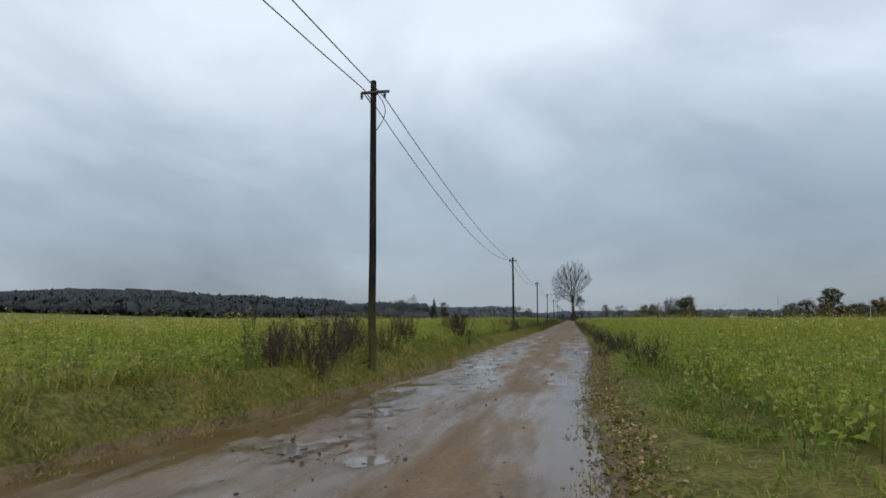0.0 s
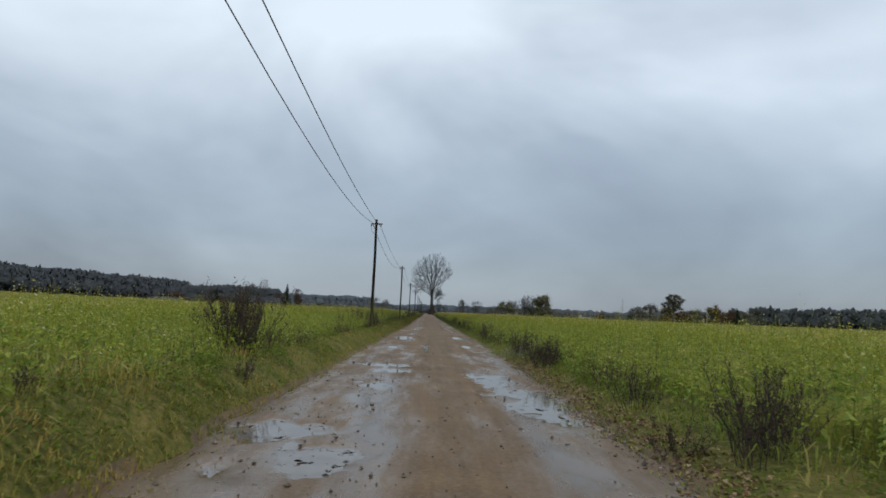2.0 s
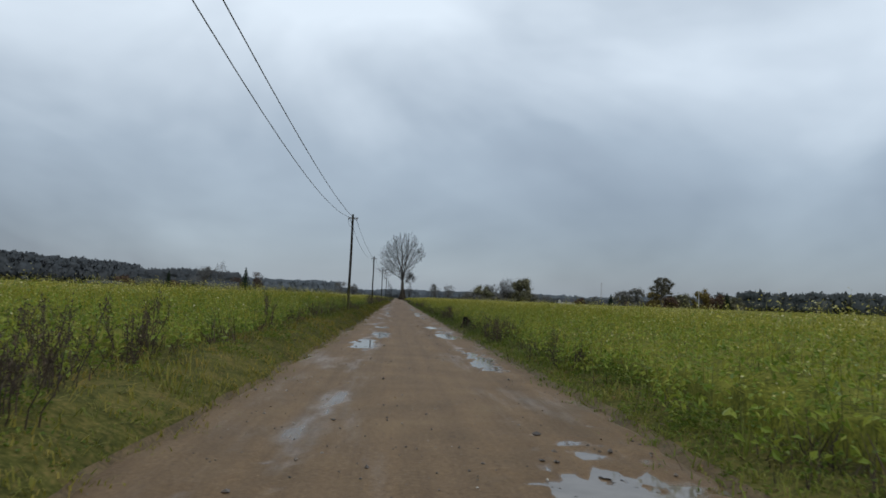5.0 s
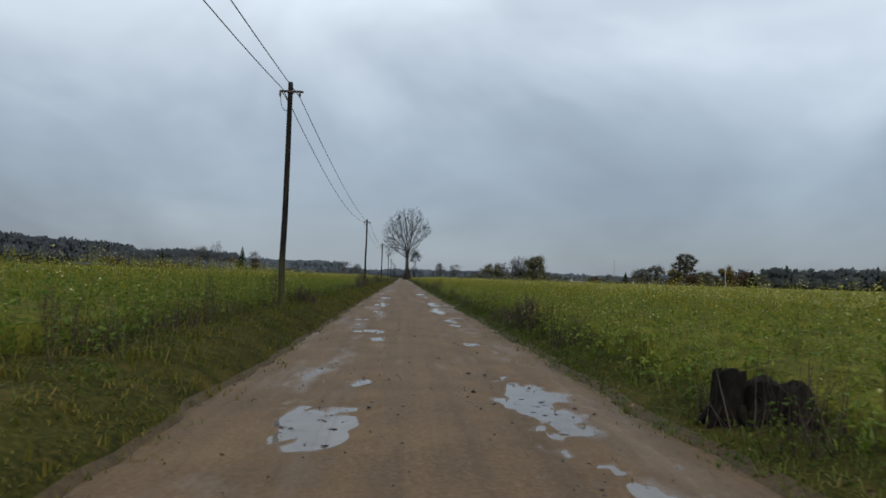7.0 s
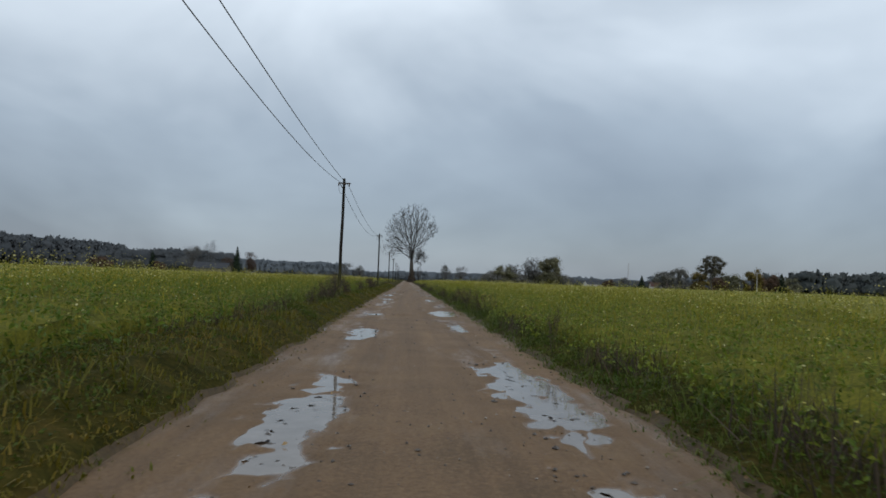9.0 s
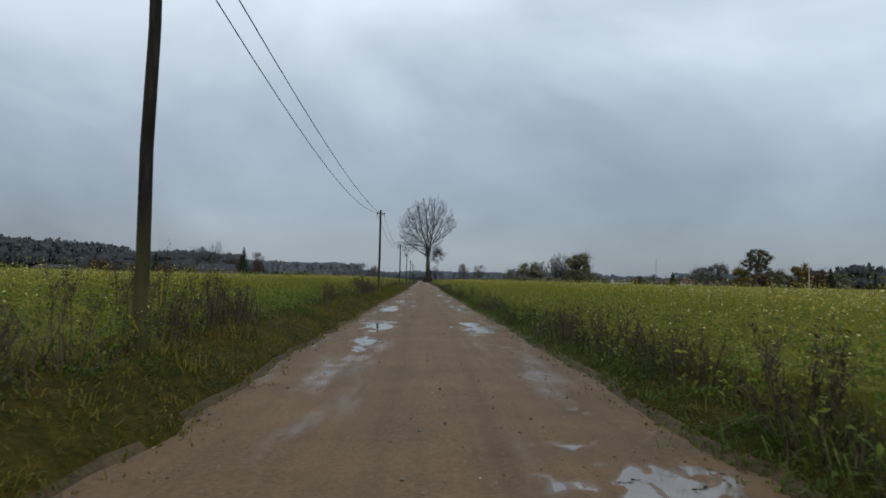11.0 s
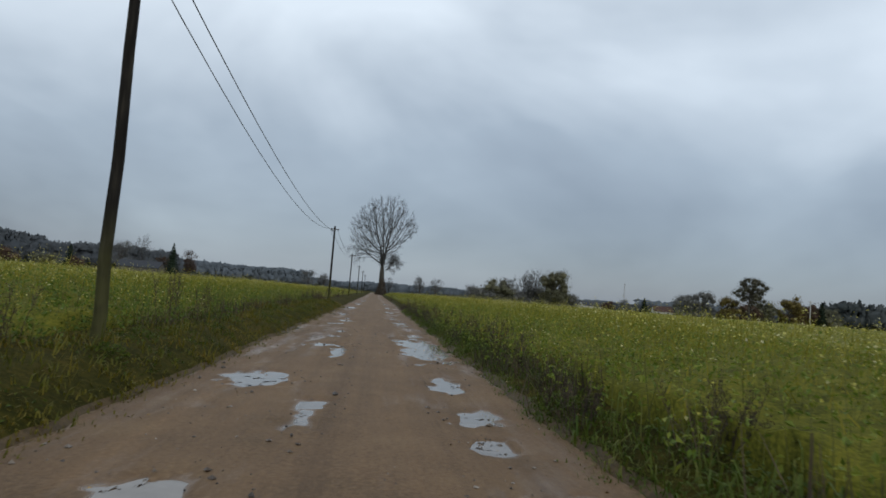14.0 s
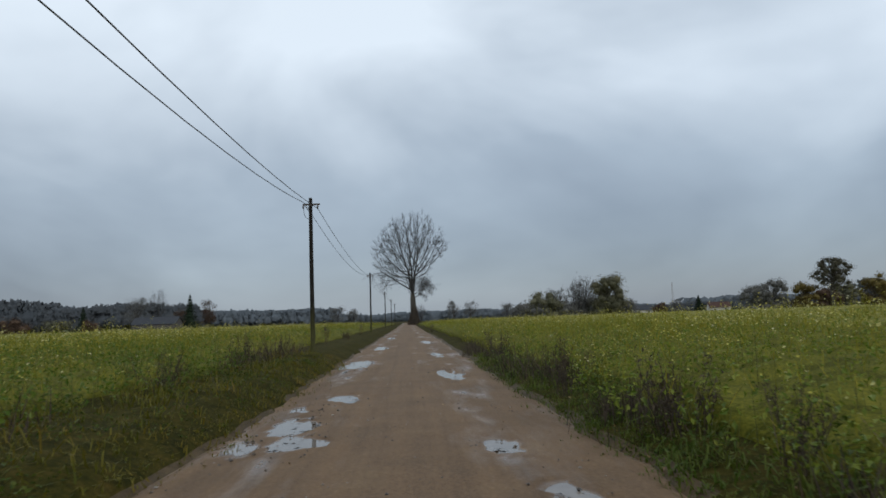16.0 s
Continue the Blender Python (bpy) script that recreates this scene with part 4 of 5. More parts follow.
def dry_weed(height, spread, stems, seed, heads):
    """A dead, dark, many-stemmed weed: parts stems and seed heads."""
    r = np.random.default_rng(seed)
    tb, tips = Tubes(), []
    for _ in range(stems):
        a, h = r.uniform(0, 2 * np.pi), height * r.uniform(0.45, 1.0)
        d = np.array([np.cos(a), np.sin(a), 0]) * spread * r.uniform(0.05, 0.38)
        base = d * 0.9 + [0, 0, -0.10]
        k = np.linspace(0, 1, 5)[:, None]
        pts = base + d * k**1.4 + np.array([0, 0, h]) * k + r.normal(0, 0.02, (5, 3)) * height
        tb.add(pts, np.linspace(0.008, 0.0045, 5), 3)
        for _ in range(r.integers(4, 7)):
            s = r.uniform(0.35, 0.97)
            p = base + d * s**1.4 + np.array([0, 0, h * s])
            b = r.uniform(0, 2 * np.pi)
            e = p + np.array([np.cos(b) * 0.4, np.sin(b) * 0.4, 0.95]) * h * r.uniform(0.08, 0.26)
            tb.add(np.stack([p, (p + e) / 2 + r.normal(0, 0.012, 3), e]), [0.005, 0.004, 0.003], 3)
            tips.append((p + e) / 2), tips.append(e)
        tips.append(pts[-1])
    weed = thing("dry_weed", "dead dark brown weed with dry seed heads beside the crop", "weed", "dead weeds")
    child("stem_tuft", tb.mesh("stem_tuft", M_WEED), weed, kind="stuff")
    t = np.array(tips)
    c = np.repeat(t, heads, 0) + r.normal(0, 0.024, (len(t) * heads, 3)) * [1, 1, 2.2]
    s = r.uniform(0.02, 0.045, len(c))
    v, q = leaf_quads(c, s * 1.6, s * 0.5, 1.0)
    child("seed_fluff", mesh_from("seed_fluff", v, q, M_WEED), weed, kind="stuff")
    return weed


def place_weed(src, x, y, turn=0.0, k=1.0, label=""):
    m = pose(x, y, float(ground_at(x, y)[0]), 0, 0, turn)
    ob = copy_thing(src, m)
    ob.scale = (k, k, k)
    if label:
        tagged(ob, label)
    return ob


WEEDS = [dry_weed(1.25, 1.2, 22, 1, 3), dry_weed(0.85, 0.9, 15, 2, 3), dry_weed(0.62, 0.9, 12, 3, 3), dry_weed(1.45, 0.5, 6, 4, 4)]
for src, (sx, sy) in zip(WEEDS, ((-4.2, 9.2), (2.9, 3.4), (2.9, 52.0), (-4.3, 18.5))):
    src.location = (sx, sy, float(ground_at(sx, sy)[0]))
# kind, x, y, size
LEFT_WEEDS = [(0, -3.75, -2.2, 0.62), (0, -3.7, -1.5, 0.75), (0, -3.5, -0.9, 0.8), (0, -3.6, -0.2, 0.8), (0, -3.75, 0.6, 0.8), (0, -3.85, 1.5, 0.8), (0, -3.95, 2.4, 0.75), (0, -4.0, 3.4, 0.75),
              (1, -3.95, -2.0, 0.9), (1, -3.95, -0.9, 1.0), (3, -4.0, -0.3, 0.6), (3, -4.1, 1.0, 0.65), (3, -4.2, 2.2, 0.65), (1, -3.3, -1.4, 0.7), (1, -3.5, 3.0, 0.8), (1, -3.4, 4.2, 0.8), (3, -3.9, -2.9, 0.5),
              (3, -4.0, 17.6, 0.9), (3, -3.85, 18.0, 0.95), (3, -4.15, 18.2, 0.9), (0, -4.0, 17.9, 1.15), (0, -3.9, 18.2, 1.05), (0, -4.05, 17.5, 0.95), (1, -4.2, 8.4, 1.1), (3, -5.5, 0.3, 0.8), (0, -4.3, 9.0, 0.8), (2, -3.05, 14.5, 0.7),
              (0, -4.25, 43.5, 0.95), (0, -4.45, 42.9, 0.9), (0, -3.95, 44.4, 0.8), (1, -3.35, 44.6, 1.0), (0, -3.75, 46.2, 0.8), (1, -4.05, 49.0, 1.0), (3, -3.85, 57.8, 0.8), (1, -3.75, 62.0, 0.7), (1, -3.95, 68.0, 0.9), (2, -3.35, 86.8, 1.0),
              (3, -4.05, 127.0, 0.95), (3, -3.75, 128.4, 0.9), (3, -3.55, 123.6, 0.8), (1, -3.75, 129.8, 0.9), (1, -3.65, 119.4, 0.8), (3, -3.85, 163.0, 0.8), (1, -3.55, 161.7, 0.9), (3, -3.45, 170.4, 0.85)]
RIGHT_WEEDS = [(0, 2.85, 11.1, 0.72), (0, 3.1, 11.6, 0.75), (1, 2.6, 10.8, 0.8), (0, 2.55, 21.8, 0.6), (0, 2.85, 22.4, 0.62), (0, 2.85, 26.1, 0.62), (1, 2.75, 22.9, 0.9), (1, 2.55, 14.2, 0.8), (2, 2.20, 11.6, 0.7), (1, 2.60, 26.6, 0.9), (2, 2.70, 23.4, 1.1), (1, 2.80, 27.8, 1.0), (2, 2.60, 21.6, 0.9), (1, 2.80, 39.8, 1.0), (2, 2.90, 38.4, 0.9),
               (1, 3.10, 64.9, 0.9), (2, 3.00, 83.3, 1.2), (2, 3.10, 93.5, 1.0), (1, 3.20, 90.2, 0.9), (1, 2.90, 125.2, 0.8), (1, 3.10, 118.9, 0.9), (1, 3.10, 136.5, 0.9),
               (1, 3.10, 148.8, 0.9), (2, 2.90, 146.4, 1.1), (1, 3.20, 158.6, 0.9), (1, 3.10, 171.1, 0.9), (1, 3.10, 173.3, 1.0), (2, 3.00, 187.2, 1.1), (1, 3.10, 176.0, 0.9)]
LEFT_WEEDS += [(0, -3.6, 157.4, 0.85), (0, -3.9, 158.4, 0.95), (1, -3.4, 158.0, 1.0), (0, -4.0, 159.6, 0.8), (3, -4.1, 160.8, 0.9), (1, -3.7, 160.2, 0.9), (0, -4.0, 166.0, 0.7), (1, -3.8, 128.9, 1.1), (0, -3.75, 130.6, 0.7),
               (0, -3.8, 122.4, 0.75), (1, -3.9, 121.6, 1.0), (3, -4.1, 126.2, 0.95), (1, -4.0, 127.4, 1.1), (0, -4.0, 146.0, 0.6), (1, -3.9, 143.8, 0.9), (1, -4.0, 151.0, 0.9), (0, -3.9, 197.0, 0.6), (1, -3.9, 203.0, 1.0), (1, -3.8, 206.5, 1.0)]
RIGHT_WEEDS += [(0, 3.0, 60.4, 0.62), (1, 2.85, 60.9, 0.9), (0, 2.9, 81.0, 0.68), (1, 2.75, 80.4, 1.0), (0, 3.2, 80.5, 0.6), (0, 3.0, 89.6, 0.6), (1, 2.9, 42.9, 1.0), (1, 2.7, 39.1, 1.0), (0, 3.3, 134.6, 0.6), (0, 3.2, 130.2, 0.65),
                (1, 3.1, 128.6, 1.0), (1, 3.0, 126.4, 1.0), (0, 3.0, 124.8, 0.6), (1, 3.0, 122.7, 1.1), (0, 3.3, 118.4, 0.7), (1, 3.2, 132.3, 1.0), (0, 3.2, 151.5, 0.55), (1, 3.1, 153.6, 0.9), (0, 3.2, 163.4, 0.6),
                (1, 3.0, 159.4, 1.0), (0, 3.3, 174.2, 0.62), (1, 3.2, 178.6, 1.0), (1, 3.1, 183.0, 1.0), (0, 3.2, 190.8, 0.6), (1, 3.0, 192.4, 1.0), (1, 3.1, 198.0, 1.0), (1, 2.9, 206.0, 1.1)]
for k, (kind, wx, wy, size) in enumerate(LEFT_WEEDS + RIGHT_WEEDS):
    place_weed(WEEDS[kind], wx, wy, 57.0 * k, size)
wr = random.Random(5)
for k in range(46):
    wy = wr.uniform(8, 260)
    left = wr.random() < 0.5
    wx = float(crop_edge_left(wy)) + wr.uniform(-0.2, 0.5) if left else float(crop_edge_right(wy)) - wr.uniform(-0.1, 0.3)
    place_weed(WEEDS[wr.choice((1, 2, 3, 3))], wx, wy, wr.uniform(0, 360), wr.uniform(0.5, 0.8))

# ---- pole line ----
POLES = [(-3.2, -41.0, 6.5), (-3.05, 1.0, 6.66), (-3.44, 42.0, 6.36), (-3.5, 83.06, 6.57), (-3.55, 125.3, 6.37), (-3.37, 167.15, 6.37), (-3.28, 210.8, 6.1), (-3.33, 252.3, 6.2), (-3.3, 294.4, 6.1), (-3.3, 336.0, 6.2), (-3.3, 377.0, 6.2)]


def insulator(at_x, z, arm):
    bm = bmesh.new()
    for r0, r1, h, zz in ((0.018, 0.040, 0.045, 0.0), (0.040, 0.022, 0.035, 0.04), (0.022, 0.034, 0.035, 0.075), (0.034, 0.012, 0.03, 0.108)):
        bmesh.ops.create_cone(bm, segments=10, radius1=r0, radius2=r1, depth=h, cap_ends=True, matrix=Matrix.Translation((at_x, 0, z - zz - h / 2)))
    child("insulator", bm_mesh("insulator", bm, M_CERAMIC, True), arm, "dark brown glazed insulator")


def utility_pole(x, y, top, k):
    z0 = float(ground_at(x, y)[0])
    h = top - z0
    pole = thing("utility_pole", "weathered dark wooden utility pole with short crossarm", "utility pole", "pole line", (x, y, z0))
    tb = Tubes()
    zs = np.array([-0.3, 0, 0.4, 1.2, 2.5, 4, 5.2, h - 0.02, h])
    r = np.interp(zs, [0, h], [0.088, 0.066])
    r[-1] *= 0.85
    pr = np.random.default_rng(k)
    bend = pr.normal(0, 0.015, (len(zs), 2))
    bend[-3:] = 0
    tb.add(np.stack([bend[:, 0], bend[:, 1], zs], -1), r, 12)
    tb.add(np.array([[0, 0, h - 0.001], [0, 0, h + 0.004]]), [0.056, 0.001], 12)
    child("shaft", tb.mesh("shaft", M_POLE), pole)
    arm = child("crossarm", boxes("crossarm", [(-0.30, 0.06, h - 0.26, 0.34, 0.11, h - 0.20)], M_IRON, 0.006), pole, "short dark iron crossarm")
    br = Tubes()
    br.add(np.array([[-0.24, 0.09, h - 0.25], [-0.12, 0.085, h - 0.42], [-0.06, 0.07, h - 0.52]]), [0.014] * 3, 6)
    child("brace", br.mesh("brace", M_IRON), pole)
    insulator(-0.27, h - 0.26, arm)
    insulator(0.26, h - 0.26, arm)
    cl = boxes("clamp", [(-0.085, -0.085, h - 0.30, 0.085, 0.085, h - 0.25)], M_IRON, 0.004)
    child("clamp", cl, pole)
    if k == 1:
        a = np.linspace(0, 1, 15)
        lp = Tubes()
        lp.add(np.stack([0.05 + 0.20 * np.sin(np.pi * a), 0.08 + 0 * a, h - 0.25 - 0.85 * a], -1), [0.010] * 15, 5)
        child("cable_loop", lp.mesh("cable_loop", M_WIRE), pole, "grey slack cable loop")
    else:
        a = np.linspace(0, 1, 11)
        lp = Tubes()
        lp.add(np.stack([-0.27 + 0.20 * a**2, 0.08 + 0 * a, h - 0.36 - 0.42 * a + 0.10 * np.sin(np.pi * a) * -1], -1), [0.009] * 11, 5)
        child("cable_loop", lp.mesh("cable_loop", M_WIRE), pole, "black jumper cable")
    return pole


for k, (px, py, pt) in enumerate(POLES):
    utility_pole(px, py, pt, k)


SAGS_FIELD = (0.70, 1.0, 0.92, 0.88, 0.97, 1.18, 0.8, 0.6, 0.5, 0.5)
SAGS_ROAD = (0.32, 0.64, 0.58, 0.52, 0.66, 0.95, 0.6, 0.5, 0.5, 0.5)


def wire(dx, dz, sags, label):
    tb, pts = Tubes(), []
    for (x0, y0, t0), (x1, y1, t1), sag in zip(POLES, POLES[1:], sags):
        a = np.linspace(0, 1, 17)[: 17 if y1 > 376 else 16]
        pts += list(np.stack([x0 + (x1 - x0) * a + dx, y0 + (y1 - y0) * a, t0 + (t1 - t0) * a + dz - 4 * sag * a * (1 - a)], -1))
    tb.add(np.array(pts), np.full(len(pts), 0.0115), 5)
    ob = new("overhead_wire", tb.mesh("overhead_wire", M_WIRE))
    tagged(ob, label, "wire", "overhead wires")


wire(-0.21, -0.19, SAGS_FIELD, "thin dark overhead wire hung on the field side")
wire(0.26, -0.40, SAGS_ROAD, "thin dark overhead wire hung on the road side")

# ---- trees ----


def grow(tb, r, p, d, length, radius, level, spec, tips):
    """Grows a limb and its side limbs. spec: for each level children, child length, spread, upward pull, segments."""
    kids, shrink, spread, pull, seg = spec[level]
    pts, rad = [p], [radius]
    q, w = p.copy(), d.copy()
    for s in range(seg):
        w = unit(w + r.normal(0, 0.07 + 0.02 * level, 3) + [0, 0, pull])
        q = q + w * length / seg
        pts.append(q.copy()), rad.append(radius * (1 - 0.75 * (s + 1) / seg))
    tb.add(np.array(pts), rad, 7 if level == 0 else (5 if level == 1 else 3))
    tips.append(q)
    if level + 1 >= len(spec):
        return
    for c in range(kids):
        s = r.uniform(0.30, 1.0)
        k = min(int(s * seg), seg - 1)
        base = pts[k] + (pts[k + 1] - pts[k]) * (s * seg - k)
        a = r.uniform(0, 2 * np.pi)
        axis = unit(pts[k + 1] - pts[k])
        s1 = unit(np.cross(axis, [0.3, 0.2, 1.0]))
        s2 = np.cross(axis, s1)
        way = unit(axis + (np.cos(a) * s1 + np.sin(a) * s2) * spread * r.uniform(0.6, 1.3))
        grow(tb, r, base, way, length * shrink * r.uniform(0.65, 1.15), max(radius * (1 - 0.7 * s) * 0.58, 0.016), level + 1, spec, tips)


def branch_out(r, start, targets, step, pull, reach, kill, rounds):
    """Grows branches from a chain of start points towards targets. Returns the nodes and each one's parent."""
    nodes, parent = [np.array(p, float) for p in start], [max(k - 1, 0) for k in range(len(start))]
    for _ in range(rounds):
        if not len(targets):
            break
        pos = np.array(nodes)
        d2 = ((targets[:, None, 0] - pos[None, :, 0]) ** 2 + (targets[:, None, 1] - pos[None, :, 1]) ** 2 + (targets[:, None, 2] - pos[None, :, 2]) ** 2)
        own = d2.argmin(1)
        close = d2[np.arange(len(targets)), own] < reach**2
        way = unit(targets - pos[own])
        total = np.zeros_like(pos)
        np.add.at(total, own[close], way[close])
        busy = np.unique(own[close])
        if not len(busy):
            break
        fresh = []
        for k in busy:
            along = pos[k] - pos[parent[k]] if k else np.array([0, 0, 1.0])
            w = unit(unit(total[k]) + 0.45 * unit(along) + [0, 0, pull] + r.normal(0, 0.10, 3))
            q = pos[k] + w * step
            if ((pos - q) ** 2).sum(1).min() < (0.45 * step) ** 2:
                continue
            nodes.append(q), parent.append(int(k)), fresh.append(q)
        if not fresh:
            break
        f = np.array(fresh)
        dead = (((targets[:, None] - f[None]) ** 2).sum(-1) < kill**2).any(1)
        targets = targets[~dead]
    return np.array(nodes), np.array(parent)


def branch_tubes(nodes, parent, tip_radius, power, trunk_cap):
    """Tapered tubes along the branches, thicker where more tips hang on them. Returns the tubes and the ends."""
    n = len(nodes)
    load = np.zeros(n)
    kids = [[] for _ in range(n)]
    for k in range(n - 1, 0, -1):
        kids[parent[k]].append(k)
    for k in range(n - 1, -1, -1):
        load[k] = sum(load[c] for c in kids[k]) if kids[k] else 1.0
    rad = np.minimum(tip_radius * load ** (1 / power), trunk_cap)
    tb = Tubes()
    starts = [(0, 0)]
    while starts:
        up, k = starts.pop()
        line, rr = ([nodes[up], nodes[k]], [rad[k], rad[k]]) if k else ([nodes[0]], [rad[0]])
        while kids[k]:
            order = sorted(kids[k], key=lambda c: -load[c])
            starts += [(k, c) for c in order[1:]]
            k = order[0]
            line.append(nodes[k]), rr.append(rad[k])
        if len(line) > 1:
            tb.add(np.array(line), rr, 7 if rr[0] > 0.25 else (5 if rr[0] > 0.08 else 3))
    return tb, np.array([nodes[k] for k in range(n) if not kids[k]])


def twig_sprays(tb, r, ends, centre, count, length, radius, fall=0.0):
    """Fine twigs that spray outwards and upwards from the branch ends."""
    for p in ends:
        out = unit(p - centre)
        for _ in range(count):
            d = unit(out * 0.6 + r.normal(0, 0.45, 3) + [0, 0, 0.5 - fall])
            q = p + d * length * r.uniform(0.3, 0.65)
            e = q + unit(d + r.normal(0, 0.35, 3) + [0, 0, 0.15 - fall]) * length * r.uniform(0.3, 0.6)
            tb.add(np.stack([p, q, e]), [radius, radius * 0.8, radius * 0.5], 3)


def lone_tree(x, y):
    """The tall bare tree beside the end of the road: a stout bole that forks into a fan of rising limbs."""
    r = np.random.default_rng(42)
    z0 = float(ground_at(x, y)[0])
    tree = thing("bare_tree", "tall leafless broad-crowned tree with shaggy trunk base", "tree", "", (x, y, z0))
    tk = Tubes()
    zs = np.array([-0.5, 0, 0.8, 2.5, 5, 8, 10.0])
    tk.add(np.stack([-0.03 * zs, 0 * zs, zs], -1), [1.9, 1.6, 1.2, 0.98, 0.88, 0.84, 0.6], 12)
    child("trunk", tk.mesh("trunk", M_BARK), tree)
    mid, half = np.array([-0.3, 0, 21.8]), np.array([12.2, 12.2, 13.0])
    q = unit(r.normal(0, 1, (3400, 3))) * r.uniform(0.0, 1, (3400, 1)) ** 0.42
    q = q * (0.90 + 0.16 * vnoise(np.arctan2(q[:, 1], q[:, 0]) * 2.5 + 9, q[:, 2] * 3.5 + 9, 5))[:, None]
    pts = mid + q * half
    wide = np.hypot(pts[:, 0] + 0.3, pts[:, 1])
    pts = pts[(pts[:, 2] > 9.5 + 1.18 * wide) | ((pts[:, 0] < -4) & (pts[:, 2] > 13.0))]
    ends = []
    for k in range(11):
        a = 2 * np.pi * 0.382 * k + r.uniform(-0.2, 0.2)
        out = 0.15 + 0.85 * math.sqrt((k + 0.2) / 11)
        foot = np.array([-0.3, 0, 9.6 - 1.4 * k / 10])
        rise = 5.5 + r.uniform(0, 2.0)
        line = [foot + np.array([math.cos(a) * out * 0.50 * t, math.sin(a) * out * 0.50 * t, t]) for t in np.linspace(0, rise, 7)]
        ends.append(line)
    sector = np.array([e[-1] - mid + [0, 0, 6] for e in ends])
    which = (unit(pts - mid + [0, 0, 9]) @ unit(sector).T).argmax(1)
    tips = []
    for k, line in enumerate(ends):
        nodes, parent = branch_out(r, line, pts[which == k], 0.75, 0.50, 7.0, 1.15, 60)
        tb, e = branch_tubes(nodes, parent, 0.036, 2.2, 0.40)
        twig_sprays(tb, r, e, mid - [0, 0, 6], 7, 1.7, 0.018)
        twig_sprays(tb, r, nodes[8::3], mid - [0, 0, 6], 2, 1.6, 0.018)
        child("limb", tb.mesh("limb", M_TWIG), tree, "rising grey bare limb with fine twigs")
    low = Tubes()
    spec2 = [(8, 0.45, 0.7, -0.02, 5), (7, 0.5, 0.8, -0.12, 4), (6, 0.6, 0.8, -0.25, 3), (0, 0, 0, -0.3, 2)]
    grow(low, r, np.array([-0.5, 0, 11.0]), unit(np.array([-1.0, 0.1, 0.62])), 11.5, 0.24, 0, spec2, tips)
    burr = [(14, 0.6, 1.0, 0.02, 5), (9, 0.6, 1.0, -0.10, 4), (6, 0.6, 0.9, -0.22, 3), (0, 0, 0, -0.3, 2)]
    for k in range(3):
        grow(low, r, np.array([0.4, 0, 8.6 + 1.1 * k]), unit(np.array([1.0, 0.5 * (k - 1), 0.75])), 4.6, 0.13, 0, burr, tips)
    child("low_branch", low.mesh("low_branch", M_TWIG), tree, "drooping low branches with hanging twigs")
    n = 2600
    a, h = r.uniform(0, 2 * np.pi, n), r.uniform(0, 1, n) ** 1.6 * 5.5
    rad = np.interp(h, [0, 2, 5.5], [2.2, 1.5, 0.95]) * np.sqrt(r.uniform(0.4, 1, n))
    v, q = blades(np.stack([rad * np.cos(a), rad * np.sin(a), h], -1), r.uniform(0.4, 1.1, n), 0.06, 0.5)
    child("trunk_shag", mesh_from("trunk_shag", v, q, M_WEED), tree, "dark shaggy shoots round the trunk base")
    return tree


lone_tree(2.3, 400.0)


def crown_points(r, n, width, height, base, lumps, gap=0.0):
    """Points in an uneven crown made of overlapping lumps."""
    a, u = r.uniform(0, 2 * np.pi, lumps), r.uniform(0, 1, lumps)
    lz = base + (height - base) * (0.12 + 0.76 * u)
    taper = np.sqrt(np.clip(1 - ((lz - base) / (height - base) * 2 - 0.9) ** 2 * 0.75, 0.15, 1))
    lr = width * 0.5 * taper * np.sqrt(r.uniform(0.05, 0.9, lumps))
    c = np.stack([lr * np.cos(a), lr * np.sin(a), lz], -1)
    size = width * r.uniform(0.15, 0.28, lumps) * (1 - gap)
    k = r.integers(0, lumps, n)
    off = unit(r.normal(0, 1, (n, 3))) * r.uniform(0.3, 1.12, n)[:, None]
    p = c[k] + off * size[k][:, None] * [1, 1, 0.85]
    p[:, 2] = np.clip(p[:, 2], base * 0.85, None)
    return p, c, size


def leafy_tree(x, y, height, width, mat, seed, label, base=0.15, n=1500, leaf=0.5, lumps=26, gap=0.0, group="field trees", category="tree"):
    r = np.random.default_rng(seed)
    z0 = float(ground_at(x, y)[0])
    tree = thing("tree", label, category, group, (x, y, z0))
    p, c, size = crown_points(r, int(n * (2.6 if base < 0.06 else 1.7)), width, height, height * base, lumps, gap)
    tb = Tubes()
    tr = height * 0.022 + 0.05
    zs = np.linspace(-0.3, height * 0.72, 7)
    tb.add(np.stack([np.cumsum(r.normal(0, 0.012, 7)) * height, np.cumsum(r.normal(0, 0.012, 7)) * height, zs], -1) * [[1, 1, 1]], np.linspace(tr, tr * 0.3, 7), 7)
    for q in c:
        s = np.array([0, 0, max(height * base * 0.8, q[2] * 0.55)])
        tb.add(np.stack([s, (s + q) / 2 + r.normal(0, 0.03, 3) * height, q]), [tr * 0.42, tr * 0.28, tr * 0.1], 4)
    child("trunk", tb.mesh("trunk", M_BARK), tree)
    n = len(p)
    sz = leaf * r.uniform(0.35, 1.1, n)
    v, f = leaf_quads(p, sz, sz * 0.62, 1.2, 0.25, 0.0)
    if base < 0.06:
        low = np.stack([r.uniform(-0.42, 0.42, 14) * width, r.uniform(-0.3, 0.3, 14) * width, r.uniform(0.08, 0.26, 14) * height], -1)
        v, f = with_cores(r, v, np.concatenate([c, low]), np.concatenate([size * 0.5, np.full(14, width * 0.11)]))
    child("crown", mesh_from("crown", v, f, mat), tree)
    return tree


